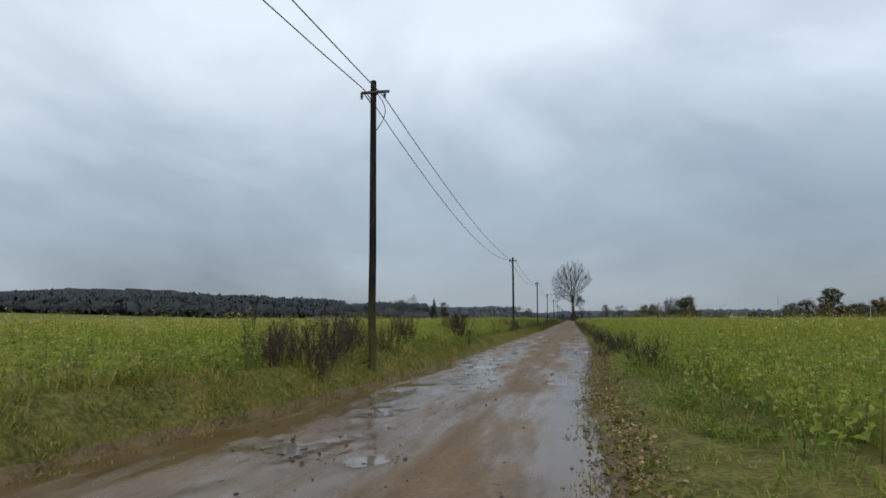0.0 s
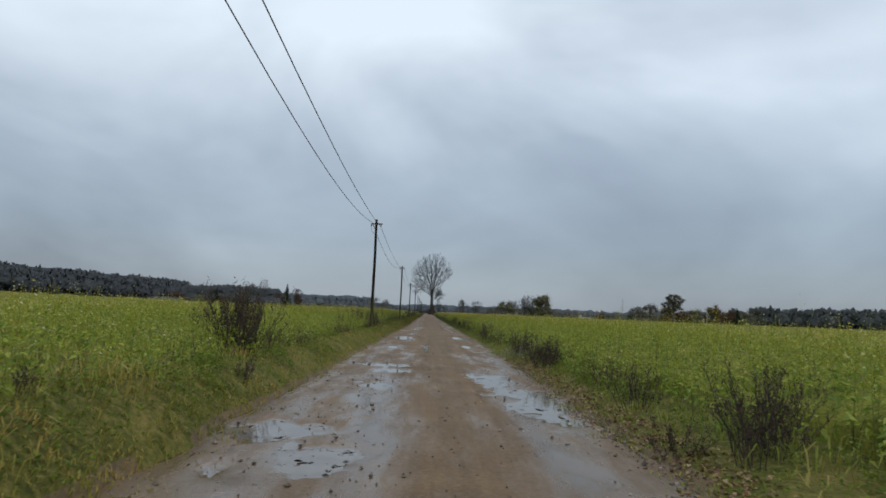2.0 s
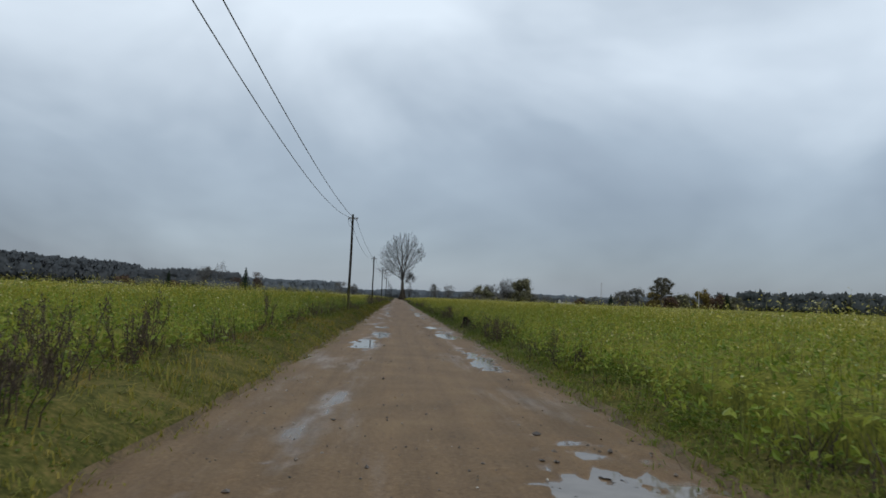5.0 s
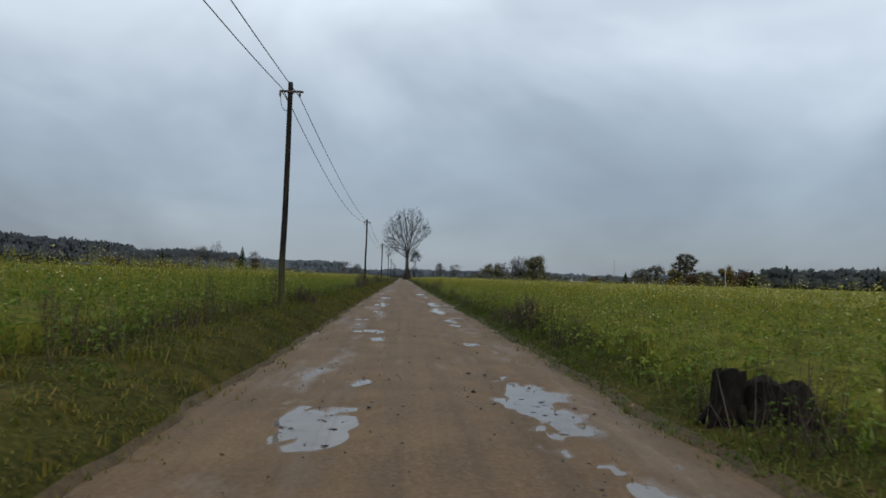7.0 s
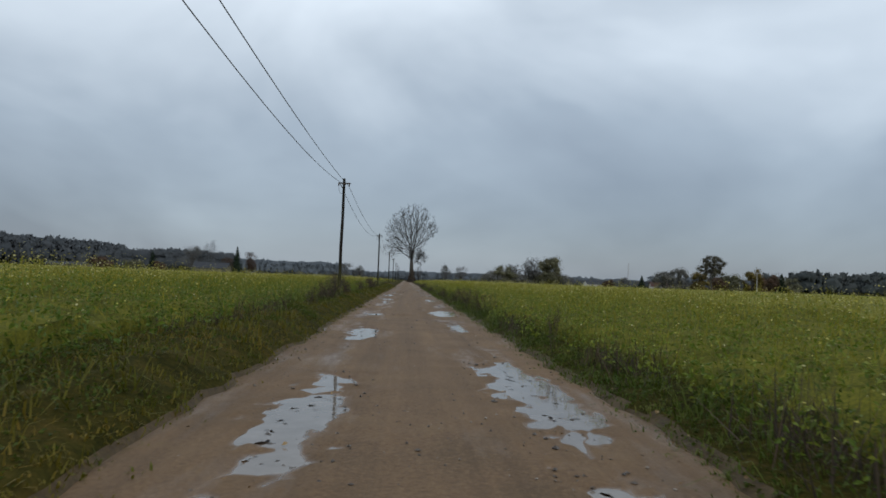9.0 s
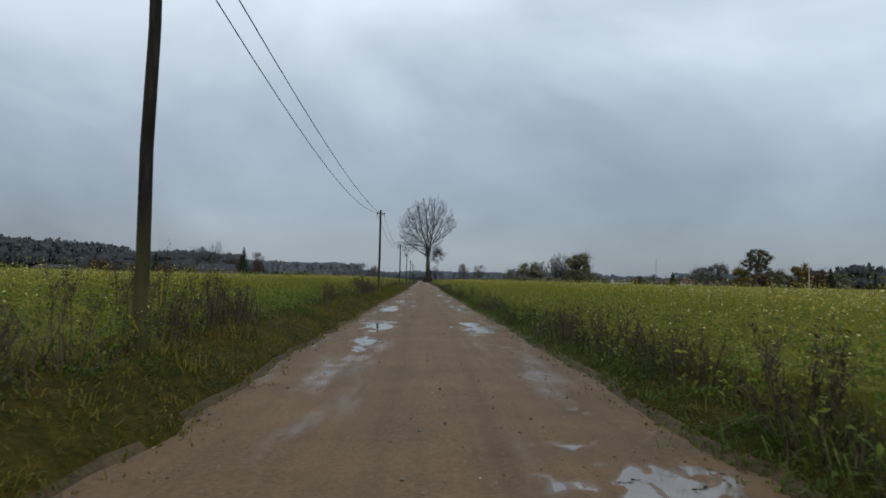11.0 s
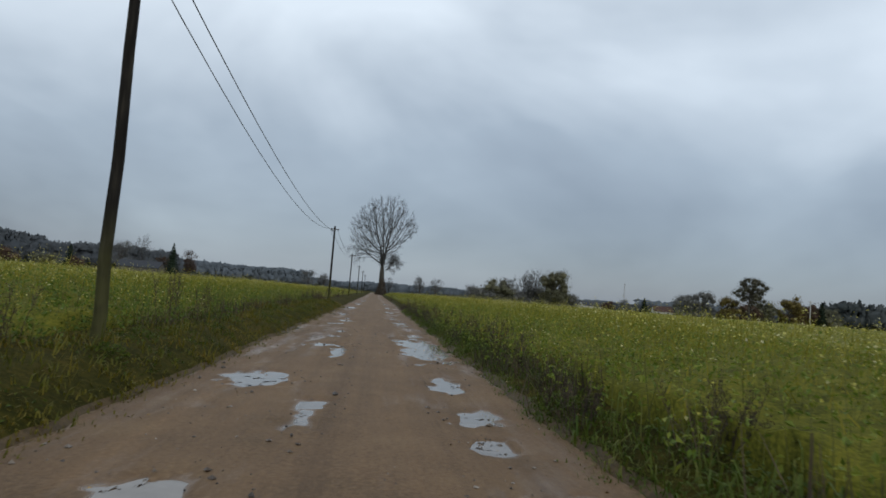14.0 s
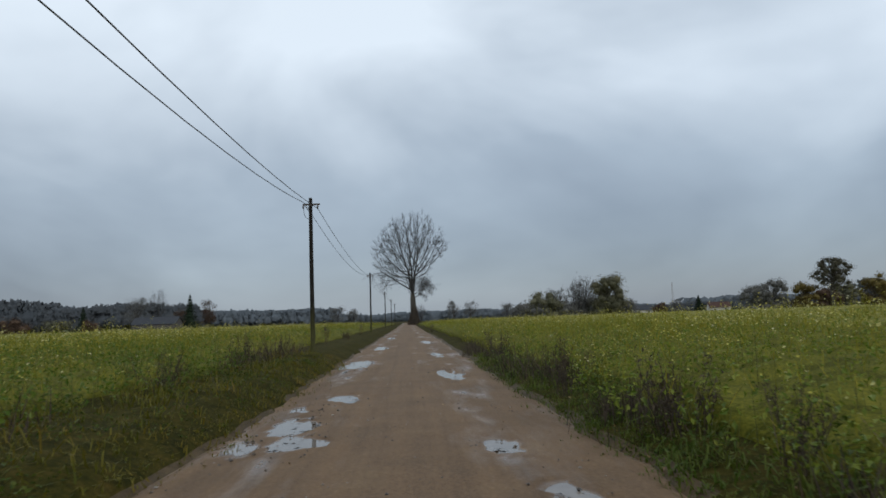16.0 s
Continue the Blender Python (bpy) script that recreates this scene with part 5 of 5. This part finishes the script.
def twiggy_tree(x, y, height, width, seed, label, group="field trees", stems=4):
    """A bare tree of several rising stems with a haze of twigs."""
    r = np.random.default_rng(seed)
    z0 = float(ground_at(x, y)[0])
    tree = thing("bare_tree", label, "tree", group, (x, y, z0))
    mid = np.array([0, 0, height * 0.58])
    q = unit(r.normal(0, 1, (420, 3))) * r.uniform(0, 1, (420, 1)) ** 0.5
    pts = mid + q * [width / 2, width / 2, height * 0.40]
    a = r.uniform(0, 6.28) + np.arange(stems) * 6.283 / stems
    which = ((pts[:, :1] * np.cos(a) + pts[:, 1:2] * np.sin(a))).argmax(1)
    ends = []
    for k in range(stems):
        d = np.array([math.cos(a[k]) * 0.25 * width / height, math.sin(a[k]) * 0.25 * width / height, 1.0])
        line = [d * t + [0, 0, -0.3] for t in np.linspace(0, height * 0.30, 5)]
        nodes, parent = branch_out(r, line, pts[which == k], height * 0.045, 0.35, height, height * 0.055, 30)
        tb, e = branch_tubes(nodes, parent, 0.05, 2.2, height * 0.016)
        twig_sprays(tb, r, e, np.array([0, 0, height * 0.3]), 4, height * 0.10, 0.028)
        child("stem", tb.mesh("stem", M_TWIG), tree, "grey stem with fine bare twigs")
        ends += list(e)
    t = np.array(ends)
    c = np.repeat(t, 5, 0) + r.normal(0, 0.05, (5 * len(t), 3)) * height
    v, f = blades(c, r.uniform(0.5, 1.2, len(c)), 0.07, 0.6)
    child("twig_haze", mesh_from("twig_haze", v, f, M_GREYWOOD), tree, kind="stuff")
    return tree


def clump_tree(x, y, height, width, mat, seed, label, group="field trees", bole=0.40, clumps=52, dense=100, leaf=0.46):
    """A broad tree with a bole, spreading limbs and separate leafy clumps with sky between them."""
    r = np.random.default_rng(seed)
    z0 = float(ground_at(x, y)[0])
    tree = thing("tree", label, "tree", group, (x, y, z0))
    k = np.arange(clumps)
    a = k * 2.4 + r.uniform(-0.3, 0.3, clumps)
    h = (k + 0.5) / clumps
    lift = bole + (0.93 - bole) * h**0.8
    span = width * 0.5 * np.interp(h, [0, 0.35, 0.7, 1.0], [0.70, 0.88, 0.76, 0.30]) * np.sqrt(r.uniform(0.18, 1.1, clumps))
    c = np.stack([span * np.cos(a), span * np.sin(a), height * lift], -1)
    size = width * r.uniform(0.060, 0.115, clumps)
    tr = height * 0.026
    tk = Tubes()
    zs = np.linspace(-0.3, height * 0.62, 7)
    tk.add(np.stack([np.cumsum(r.normal(0, 0.010, 7)) * height, np.cumsum(r.normal(0, 0.010, 7)) * height, zs], -1), np.linspace(tr * 1.2, tr * 0.4, 7), 9)
    child("trunk", tk.mesh("trunk", M_BARK), tree)
    lb = Tubes()
    for q in c:
        s0 = np.array([0, 0, min(height * 0.6, max(height * bole * 0.7, q[2] - 0.45 * np.hypot(q[0], q[1])))])
        lb.add(np.stack([s0, s0 * 0.5 + q * 0.5 + [0, 0, 0.03 * height], q]), [tr * 0.45, tr * 0.28, tr * 0.08], 5)
    child("limbs", lb.mesh("limbs", M_BARK), tree)
    i = np.repeat(k, dense)
    off = unit(r.normal(0, 1, (len(i), 3))) * r.uniform(0.25, 1.45, (len(i), 1)) ** 0.7
    p = c[i] + off * size[i][:, None] * [1.15, 1.15, 0.72]
    sz = leaf * r.uniform(0.4, 1.1, len(i))
    v, f = leaf_quads(p, sz, sz * 0.62, 1.2, 0.25, 0.0)
    v, f = with_cores(r, v, c, size * 0.60, 0.7)
    child("crown", mesh_from("crown", v, f, mat), tree)
    return tree


def spruce(x, y, height, width, seed, label, group="field trees"):
    r = np.random.default_rng(seed)
    z0 = float(ground_at(x, y)[0])
    tree = thing("spruce", label, "tree", group, (x, y, z0))
    tb = Tubes()
    tb.add(np.array([[0, 0, -0.3], [0, 0, height * 0.5], [0, 0, height]]), [0.28, 0.16, 0.03], 7)
    child("trunk", tb.mesh("trunk", M_BARK), tree)
    n = 1300
    h = r.uniform(0, 1, n) ** 1.3
    tier = 0.72 + 0.28 * np.abs(np.sin(h * 26 + 0.8))
    rad = width * 0.62 * (1 - h) ** 0.8 * tier * np.sqrt(r.uniform(0.25, 1, n)) * (0.8 + 0.4 * vnoise(h * 9, h * 0, seed))
    a = r.uniform(0, 2 * np.pi, n)
    p = np.stack([rad * np.cos(a), rad * np.sin(a), height * (0.05 + 0.95 * h) - rad * 0.25], -1)
    sz = r.uniform(0.4, 1.0, n) * (0.6 + 0.5 * (1 - h))
    hc = np.linspace(0.08, 0.92, 12)
    cores = np.stack([r.normal(0, 0.1, 12), r.normal(0, 0.1, 12), hc * height], -1)
    v, q = with_cores(r, leaf_quads(p, sz, sz * 0.5, 1.0, 0.25, 0.0)[0], cores, width * 0.30 * (1 - hc) ** 0.8 + 0.1, 0.6)
    child("crown", mesh_from("crown", v, q, M_SPRUCE, True), tree)
    return tree


# trees beside the right-hand field
leafy_tree(41, 413, 6.0, 11, M_GREYWOOD, 201, "low dense grey-brown thicket at the field edge", 0.0, 2000, 0.6, category="bushes")
leafy_tree(47, 414, 9.6, 12, M_OLIVE, 202, "half-bare olive autumn tree in a field copse", 0.02, 2400, 0.5, 34)
twiggy_tree(51, 416, 10.5, 9, 203, "half-bare grey tree in a field copse")
leafy_tree(54, 415, 5.5, 9, M_GREYWOOD, 226, "low grey shrubs under a copse", 0.0, 1600, 0.55, category="bushes")
twiggy_tree(58, 415, 12.5, 8, 204, "bare twiggy tree in a field copse")
twiggy_tree(61.5, 418, 14.2, 10.5, 205, "tall greyish bare tree in a field copse", stems=5)
leafy_tree(62, 416, 7.0, 10, M_GREYWOOD, 227, "grey undergrowth below tall copse trees", 0.0, 1800, 0.55, category="bushes")
leafy_tree(68, 413, 14.2, 11.5, M_OLIVE, 206, "round olive-brown leafy tree in a field copse", 0.0, 5200, 0.50, 52)
leafy_tree(74, 417, 6.0, 10, M_GREYWOOD, 207, "low grey shrubs at the end of a copse", 0.0, 1500, 0.6, category="bushes")
clump_tree(149, 416, 19.0, 15.0, M_OAK, 208, "tall oak with open clumped dark crown")
leafy_tree(136, 446, 10.5, 11, M_GREYWOOD, 209, "grey leafless roundish tree by the field", 0.05, 1400, 0.6)
leafy_tree(145, 448, 12.5, 11, M_GREYWOOD, 210, "grey-brown tree with thin remaining leaves", 0.05, 1600, 0.6)
leafy_tree(155, 444, 10.5, 10, M_GOLD, 211, "dull golden autumn tree by the field", 0.03, 1700, 0.55)
leafy_tree(166, 446, 9.5, 10, M_RUST, 212, "low rusty brown autumn tree", 0.03, 1400, 0.55)
leafy_tree(186, 448, 14.5, 10, M_GOLD, 213, "tall dull golden autumn tree", 0.05, 1800, 0.55)
leafy_tree(176, 452, 10, 12, M_OLIVE, 214, "broad olive tree in a hedge row", 0.03, 1500, 0.6)
leafy_tree(200, 460, 12, 14, M_RUST, 215, "broad brown tree in a hedge row", 0.03, 1500, 0.65)
leafy_tree(214, 462, 10, 13, M_OLIVE, 216, "broad olive tree in a hedge row", 0.03, 1400, 0.65)
spruce(206, 455, 12, 6, 217, "dark green spruce among bare trees")
leafy_tree(141, 560, 6.5, 8, M_RUST, 218, "round rust-red bush near far houses", 0.02, 1000, 0.6, category="bushes")
spruce(171, 578, 10.5, 6, 219, "dark green spruce near far houses")
leafy_tree(158, 580, 9, 8, M_GREYWOOD, 220, "small bare grey tree near far houses", 0.1, 900, 0.6)
leafy_tree(120, 590, 8, 9, M_GREYWOOD, 221, "small bare grey tree near far houses", 0.1, 900, 0.6)
leafy_tree(39, 757, 17, 11, M_GREYWOOD, 222, "far roundish bare tree on the plain", 0.25, 900, 0.8)
leafy_tree(53, 757, 16, 12, M_GREYWOOD, 223, "far roundish bare tree on the plain", 0.25, 900, 0.8)
leafy_tree(84, 757, 14, 11, M_GREYWOOD, 224, "far roundish bare tree on the plain", 0.2, 900, 0.8)
twiggy_tree(12, 760, 14, 8, 225, "far thin bare tree beyond the road")
# trees round the barn
spruce(-110, 539, 18.3, 10, 231, "tall dark green spruce beside a barn")
leafy_tree(-102, 545, 16, 8.5, M_RUST, 232, "slim reddish-brown autumn tree beside a spruce", 0.08, 2600, 0.5, 34)
leafy_tree(-147, 566, 19.5, 13, M_GREYWOOD, 233, "broad bare grey tree behind a barn", 0.2, 2200, 0.5)
twiggy_tree(-133, 560, 22.0, 10, 234, "tall pale bare birch behind a barn")
leafy_tree(-124, 570, 12, 10, M_RUST, 235, "brown half-bare tree behind a barn", 0.1, 1400, 0.6)
spruce(-167, 548, 13.5, 7, 236, "dark spruce before the wood")
leafy_tree(-176, 540, 7, 12, M_OLIVE, 237, "low olive shrubs before the wood", 0.02, 1200, 0.6, category="bushes")
leafy_tree(-158, 536, 6.5, 9, M_RUST, 238, "low rusty shrubs before the wood", 0.02, 1000, 0.6, category="bushes")
leafy_tree(-192, 530, 8, 14, M_RUST, 239, "rusty brown shrubs before the wood", 0.02, 1200, 0.6, category="bushes")
leafy_tree(-68, 857, 17, 16, M_GREYWOOD, 240, "far broad bare tree on the plain", 0.1, 1000, 0.9)
leafy_tree(-52, 857, 15, 14, M_GREYWOOD, 241, "far broad bare tree on the plain", 0.1, 1000, 0.9)


def wood_height(x, y, hmin, hmax):
    return hmin + (hmax - hmin) * fbm(np.asarray(x) * 0.012 + np.asarray(y) * 0.008, np.asarray(y) * 0.0, 7)


def woods(name, label, seed, count, ends, depth, hmin, hmax, mat, per, leaf, mass=1.0, spires=0.10, taper=(1, 1, 1, 1)):
    """A far wood: single rough crowns before and above one uneven closed mass."""
    r = np.random.default_rng(seed)
    (x0, y0), (x1, y1) = ends
    run = math.hypot(x1 - x0, y1 - y0)
    nx, ny = (y0 - y1) / run, (x1 - x0) / run
    steps = int(run / 3.0)
    a, b = np.meshgrid(np.linspace(0, 1, steps), np.array([0.0, 0.4, 0.9, 1.6, 3.2, 9.0, 25.0, 44.0]) * depth / 50 + 11.0)
    gx, gy = x0 + (x1 - x0) * a + nx * b, y0 + (y1 - y0) * a + ny * b
    h = mass * wood_height(gx, gy, hmin, hmax) * np.interp(a, [0, 0.43, 0.7, 1], taper) * np.array([0, 0.34, 0.52, 0.64, 0.72, 0.80, 0.86, 0.86])[:, None]
    gx = gx + r.normal(0, 1.0, gx.shape)
    gy = gy + r.normal(0, 1.0, gx.shape)
    gz = ground_height(gx, gy) + h * r.uniform(0.82, 1.12, h.shape)
    v0 = np.stack([gx, gy, gz], -1).reshape(-1, 3)
    rows = gx.shape[0]
    i = (np.arange(rows - 1)[:, None] * steps + np.arange(steps - 1)[None]).ravel()
    v0 = v0[np.stack([i, i + 1, i + steps + 1, i + steps], -1).ravel()]
    q0 = np.arange(len(v0)).reshape(-1, 4)
    t, d = r.uniform(0, 1, count), r.uniform(0, 1, count) ** 3.0 * depth
    tx, ty = x0 + (x1 - x0) * t + nx * d, y0 + (y1 - y0) * t + ny * d
    th = wood_height(tx, ty, hmin, hmax) * np.interp(t, [0, 0.43, 0.7, 1], taper) * r.uniform(0.88, 1.05, count)
    w = r.uniform(9, 17, count)
    conifer = r.uniform(0, 1, count) < spires
    lumps, tufts, soft = [], [], []
    front = np.array([-nx, -ny, 0.0])
    for low, reach_z, slim in ((0.48, 0.40, 1.3), (0.80, 0.20, 0.8)):
        away = r.normal(0, 0.16, (count, 2)) * w[:, None] * np.where(conifer, 0.1, 1.0)[:, None]
        mid = np.stack([tx + away[:, 0], ty + away[:, 1], ground_height(tx, ty) + th * (low + r.uniform(-0.05, 0.05, count))], -1)
        half = w * np.where(conifer, 0.26 * (1.15 - low), 0.40 * slim)
        reach = np.stack([half, half, th * reach_z], -1)
        lumps.append(mid[:, None] + CORE[None] * reach[:, None] * r.uniform(0.35, 0.85, (count, len(CORE), 1)))
        out = unit(r.normal(0, 1, (count, per, 3)) + [0, 0, 0.25])
        spot = (mid[:, None] + out * reach[:, None] * r.uniform(0.70, 1.15, (count, per, 1))).reshape(-1, 3)
        s = (leaf * r.uniform(0.5, 1.3, count * per))[:, None]
        face = unit(out.reshape(-1, 3) + r.normal(0, 0.30, (count * per, 3)))
        rise = unit(np.array([0, 0, 0.8]) + 0.35 * face + r.normal(0, 0.6, face.shape))
        e1 = rise * s * 0.68
        e2 = unit(np.cross(face, rise)) * s * 0.40
        e2 = np.where((np.cross(e1, e2) @ front)[:, None] < 0, -e2, e2)
        soft.append(np.repeat(unit(0.45 * face + 0.7 * front + [0, 0, 0.35]), 4, 0))
        tufts.append(np.stack([spot - e1, spot - e2, spot + e1, spot + e2], 1).reshape(-1, 3))
    lv = np.concatenate(tufts)
    cv = np.concatenate(lumps).reshape(-1, 3)
    cq = (CORE_QUADS[None] + len(CORE) * np.arange(2 * count)[:, None, None]).reshape(-1, 4)
    v = np.concatenate([lv, v0, cv])
    q = np.concatenate([np.arange(len(lv)).reshape(-1, 4), q0 + len(lv), cq + len(lv) + len(v0)])
    me = mesh_from(name, v, q, mat, True)
    soft.append(np.tile(unit(front + [0, 0, 0.45]), (len(v0), 1)))
    soft.append(np.tile(unit(0.5 * CORE + 0.7 * front + [0, 0, 0.35]), (2 * count, 1)))
    me.normals_split_custom_set_from_vertices(np.concatenate(soft).tolist())
    tagged(new(name, me), label, "forest", kind="stuff")


woods("hill_wood", "dark mixed wood on a low hill behind the field", 311, 700, ((-430, 130), (-215, 620)), 110, 16, 25, M_WOODS, 36, 2.1, 1.12, taper=(0.45, 0.52, 0.92, 1.0))
woods("hill_wood", "dark mixed wood running towards the barn", 312, 170, ((-235, 590), (-140, 650)), 60, 13, 20, M_WOODS, 46, 1.7, 1.06)
woods("far_wood", "haze-grey distant wood across the plain", 313, 180, ((-420, 900), (-90, 1120)), 60, 15, 24, M_WOODS_FAR, 26, 3.0, 1.20)
woods("far_wood", "haze-grey distant wood at the horizon", 314, 180, ((-120, 1300), (420, 1300)), 60, 10, 20, M_WOODS_FAR, 26, 3.0, 1.20)
woods("field_wood", "dark conifer and bare wood beyond the field", 315, 320, ((225, 470), (520, 400)), 60, 9, 19, M_DARKWOOD, 36, 1.8, 0.9, 0.45)
woods("far_hedge", "low grey hedges and shrubs far behind the field", 316, 160, ((75, 640), (330, 600)), 25, 3, 9, M_WOODS, 30, 1.4)
woods("far_wood", "haze-grey distant wood beyond the houses", 317, 150, ((300, 900), (900, 800)), 60, 10, 20, M_WOODS_FAR, 26, 3.0, 1.20)

# ---- buildings and posts ----


def farm_building(name, label, x, y, length, width, eaves, ridge, turn, wall, roof, openings=()):
    z0 = float(ground_at(x, y)[0]) - 0.1
    b = thing(name, label, "building", "far buildings", (x, y, z0))
    b.rotation_euler = (0, 0, radians(turn))
    hx, hy = length / 2, width / 2
    bm = bmesh.new()
    vs = [bm.verts.new(p) for p in ((-hx, -hy, 0), (hx, -hy, 0), (hx, hy, 0), (-hx, hy, 0), (-hx, -hy, eaves), (hx, -hy, eaves), (hx, hy, eaves), (-hx, hy, eaves), (-hx, 0, ridge), (hx, 0, ridge))]
    for f in ((0, 1, 5, 4), (2, 3, 7, 6), (1, 2, 6, 9, 5), (3, 0, 4, 8, 7), (3, 2, 1, 0)):
        bm.faces.new([vs[i] for i in f])
    walls = child("walls", bm_mesh("walls", bm, wall), b)
    slope = math.atan2(ridge - eaves, hy)
    for s, nm in ((-1, "roof_slope"), (1, "roof_slope")):
        run = math.hypot(hy, ridge - eaves) + 0.5
        bm = bmesh.new()
        m = Matrix.Translation((0, 0, ridge + 0.06)) @ Matrix.Rotation(s * -slope, 4, "X") @ Matrix.Translation((0, s * run / 2, 0))
        bmesh.ops.create_cube(bm, size=1.0, matrix=m @ Matrix.Diagonal((length + 0.8, run, 0.12, 1)))
        child(nm, bm_mesh(nm, bm, roof), b)
    for kind, ox, w, z_low, z_high in openings:
        child(kind, boxes(kind, [(ox - w / 2, -hy - 0.06, z_low, ox + w / 2, -hy + 0.05, z_high)], M_GLASS if kind == "window" else M_BOARD, 0.02), walls)
    return b


farm_building("barn", "long low grey barn with pale roof at the field edge", -124, 533, 22, 9, 3.9, 7.2, -6, M_BOARD, M_ROOF, (("barn_door", -5, 3.4, 0.1, 2.8), ("barn_door", 5, 3.4, 0.1, 2.8), ("window", 0, 1.2, 1.4, 2.2)))
farm_building("shed", "low grey shed with flat-looking pale roof", -155, 412, 22, 7, 2.2, 3.4, -20, M_BOARD, M_ROOF, (("barn_door", -4, 3.0, 0.1, 2.5), ("barn_door", 4, 3.0, 0.1, 2.5)))
farm_building("farmhouse", "small pale far farmhouse with grey roof", 134, 572, 13, 8, 3.0, 5.6, 8, M_PLASTER, M_ROOF, (("window", -3, 1.2, 1.0, 2.2), ("window", 3, 1.2, 1.0, 2.2)))
farm_building("farmhouse", "small pale far farmhouse with red roof", 186, 585, 12, 8, 3.0, 6.2, -10, M_PLASTER, M_REDROOF, (("window", -3, 1.2, 1.0, 2.2), ("window", 3, 1.2, 1.0, 2.2)))


def concrete_post(x, y, h):
    z0 = float(ground_at(x, y)[0])
    p = thing("concrete_post", "pale slim concrete power post beyond the field", "utility pole", "", (x, y, z0))
    tb = Tubes()
    tb.add(np.array([[0, 0, -0.3], [0, 0, h / 2], [0, 0, h]]), [0.22, 0.18, 0.14], 8)
    child("shaft", tb.mesh("shaft", M_CONCRETE), p)
    child("crossarm", boxes("crossarm", [(-0.9, -0.06, h - 0.5, 0.9, 0.06, h - 0.38)], M_CONCRETE, 0.01), p)
    return p


concrete_post(162, 398, 10.5)


def radio_mast(x, y, h):
    z0 = float(ground_at(x, y)[0])
    p = thing("radio_mast", "thin far lattice mast above the trees", "mast", "", (x, y, z0))
    tb = Tubes()
    for a in (0, 2.094, 4.189):
        tb.add(np.array([[1.2 * math.cos(a), 1.2 * math.sin(a), -0.3], [0.25 * math.cos(a), 0.25 * math.sin(a), h]]), [0.09, 0.06], 5)
    child("lattice_frame", tb.mesh("lattice_frame", M_CONCRETE), p)
    br = Tubes()
    for k in range(14):
        z, r0 = h * k / 14, 1.2 - 0.95 * k / 14
        z1, r1 = h * (k + 1) / 14, 1.2 - 0.95 * (k + 1) / 14
        for a in (0, 2.094, 4.189):
            br.add(np.array([[r0 * math.cos(a), r0 * math.sin(a), z], [r1 * math.cos(a + 2.094), r1 * math.sin(a + 2.094), z1]]), [0.04, 0.04], 4)
    child("bracing", br.mesh("bracing", M_CONCRETE), p)
    return p


radio_mast(187, 657, 22)


def old_stump(x, y, wide, high, seed, label):
    """A low rotten stump with a broken top and flaring roots."""
    r = np.random.default_rng(seed)
    z0 = float(ground_at(x, y)[0])
    p = thing("tree_stump", label, "stump", "", (x, y, z0))
    a = np.linspace(0, 2 * np.pi, 18, endpoint=False)
    lobe = 1 + 0.14 * np.sin(3 * a + r.uniform(0, 6)) + 0.10 * np.sin(7 * a + r.uniform(0, 6))
    rows = []
    for z, k in ((-0.12, 1.35), (0.05, 1.18), (0.3, 1.0), (0.7, 0.92), (0.95, 0.86), (0.9, 0.55), (0.8, 0.2)):
        rim = 0.10 * high * r.normal(0, 1, 18) if z > 0.85 else 0
        rows.append(np.stack([np.cos(a) * lobe * k * wide / 2, np.sin(a) * lobe * k * wide / 2, z * high + rim + 0 * a], -1))
    i = (np.arange(6)[:, None] * 18 + np.arange(18)[None]).ravel()
    j = (np.arange(6)[:, None] * 18 + (np.arange(18) + 1)[None] % 18).ravel()
    child("trunk", mesh_from("trunk", np.concatenate(rows), np.stack([i, j, j + 18, i + 18], -1), M_STUMP, False), p)
    for k in range(5):
        b = k * 1.26 + r.uniform(-0.3, 0.3)
        d = np.array([math.cos(b), math.sin(b), 0])
        tb = Tubes()
        tb.add(np.stack([d * wide * 0.35 + [0, 0, 0.16], d * wide * 0.62 + [0, 0, 0.07], d * wide * 0.95 + [0, 0, -0.05]]), [0.07, 0.05, 0.02], 6)
        child("root", tb.mesh("root", M_STUMP), p)
    return p


old_stump(2.76, 70.62, 0.30, 0.50, 71, "black rotten upright tree stump in the roadside grass")
old_stump(3.18, 70.55, 0.58, 0.36, 72, "low wide black stump in the roadside grass")
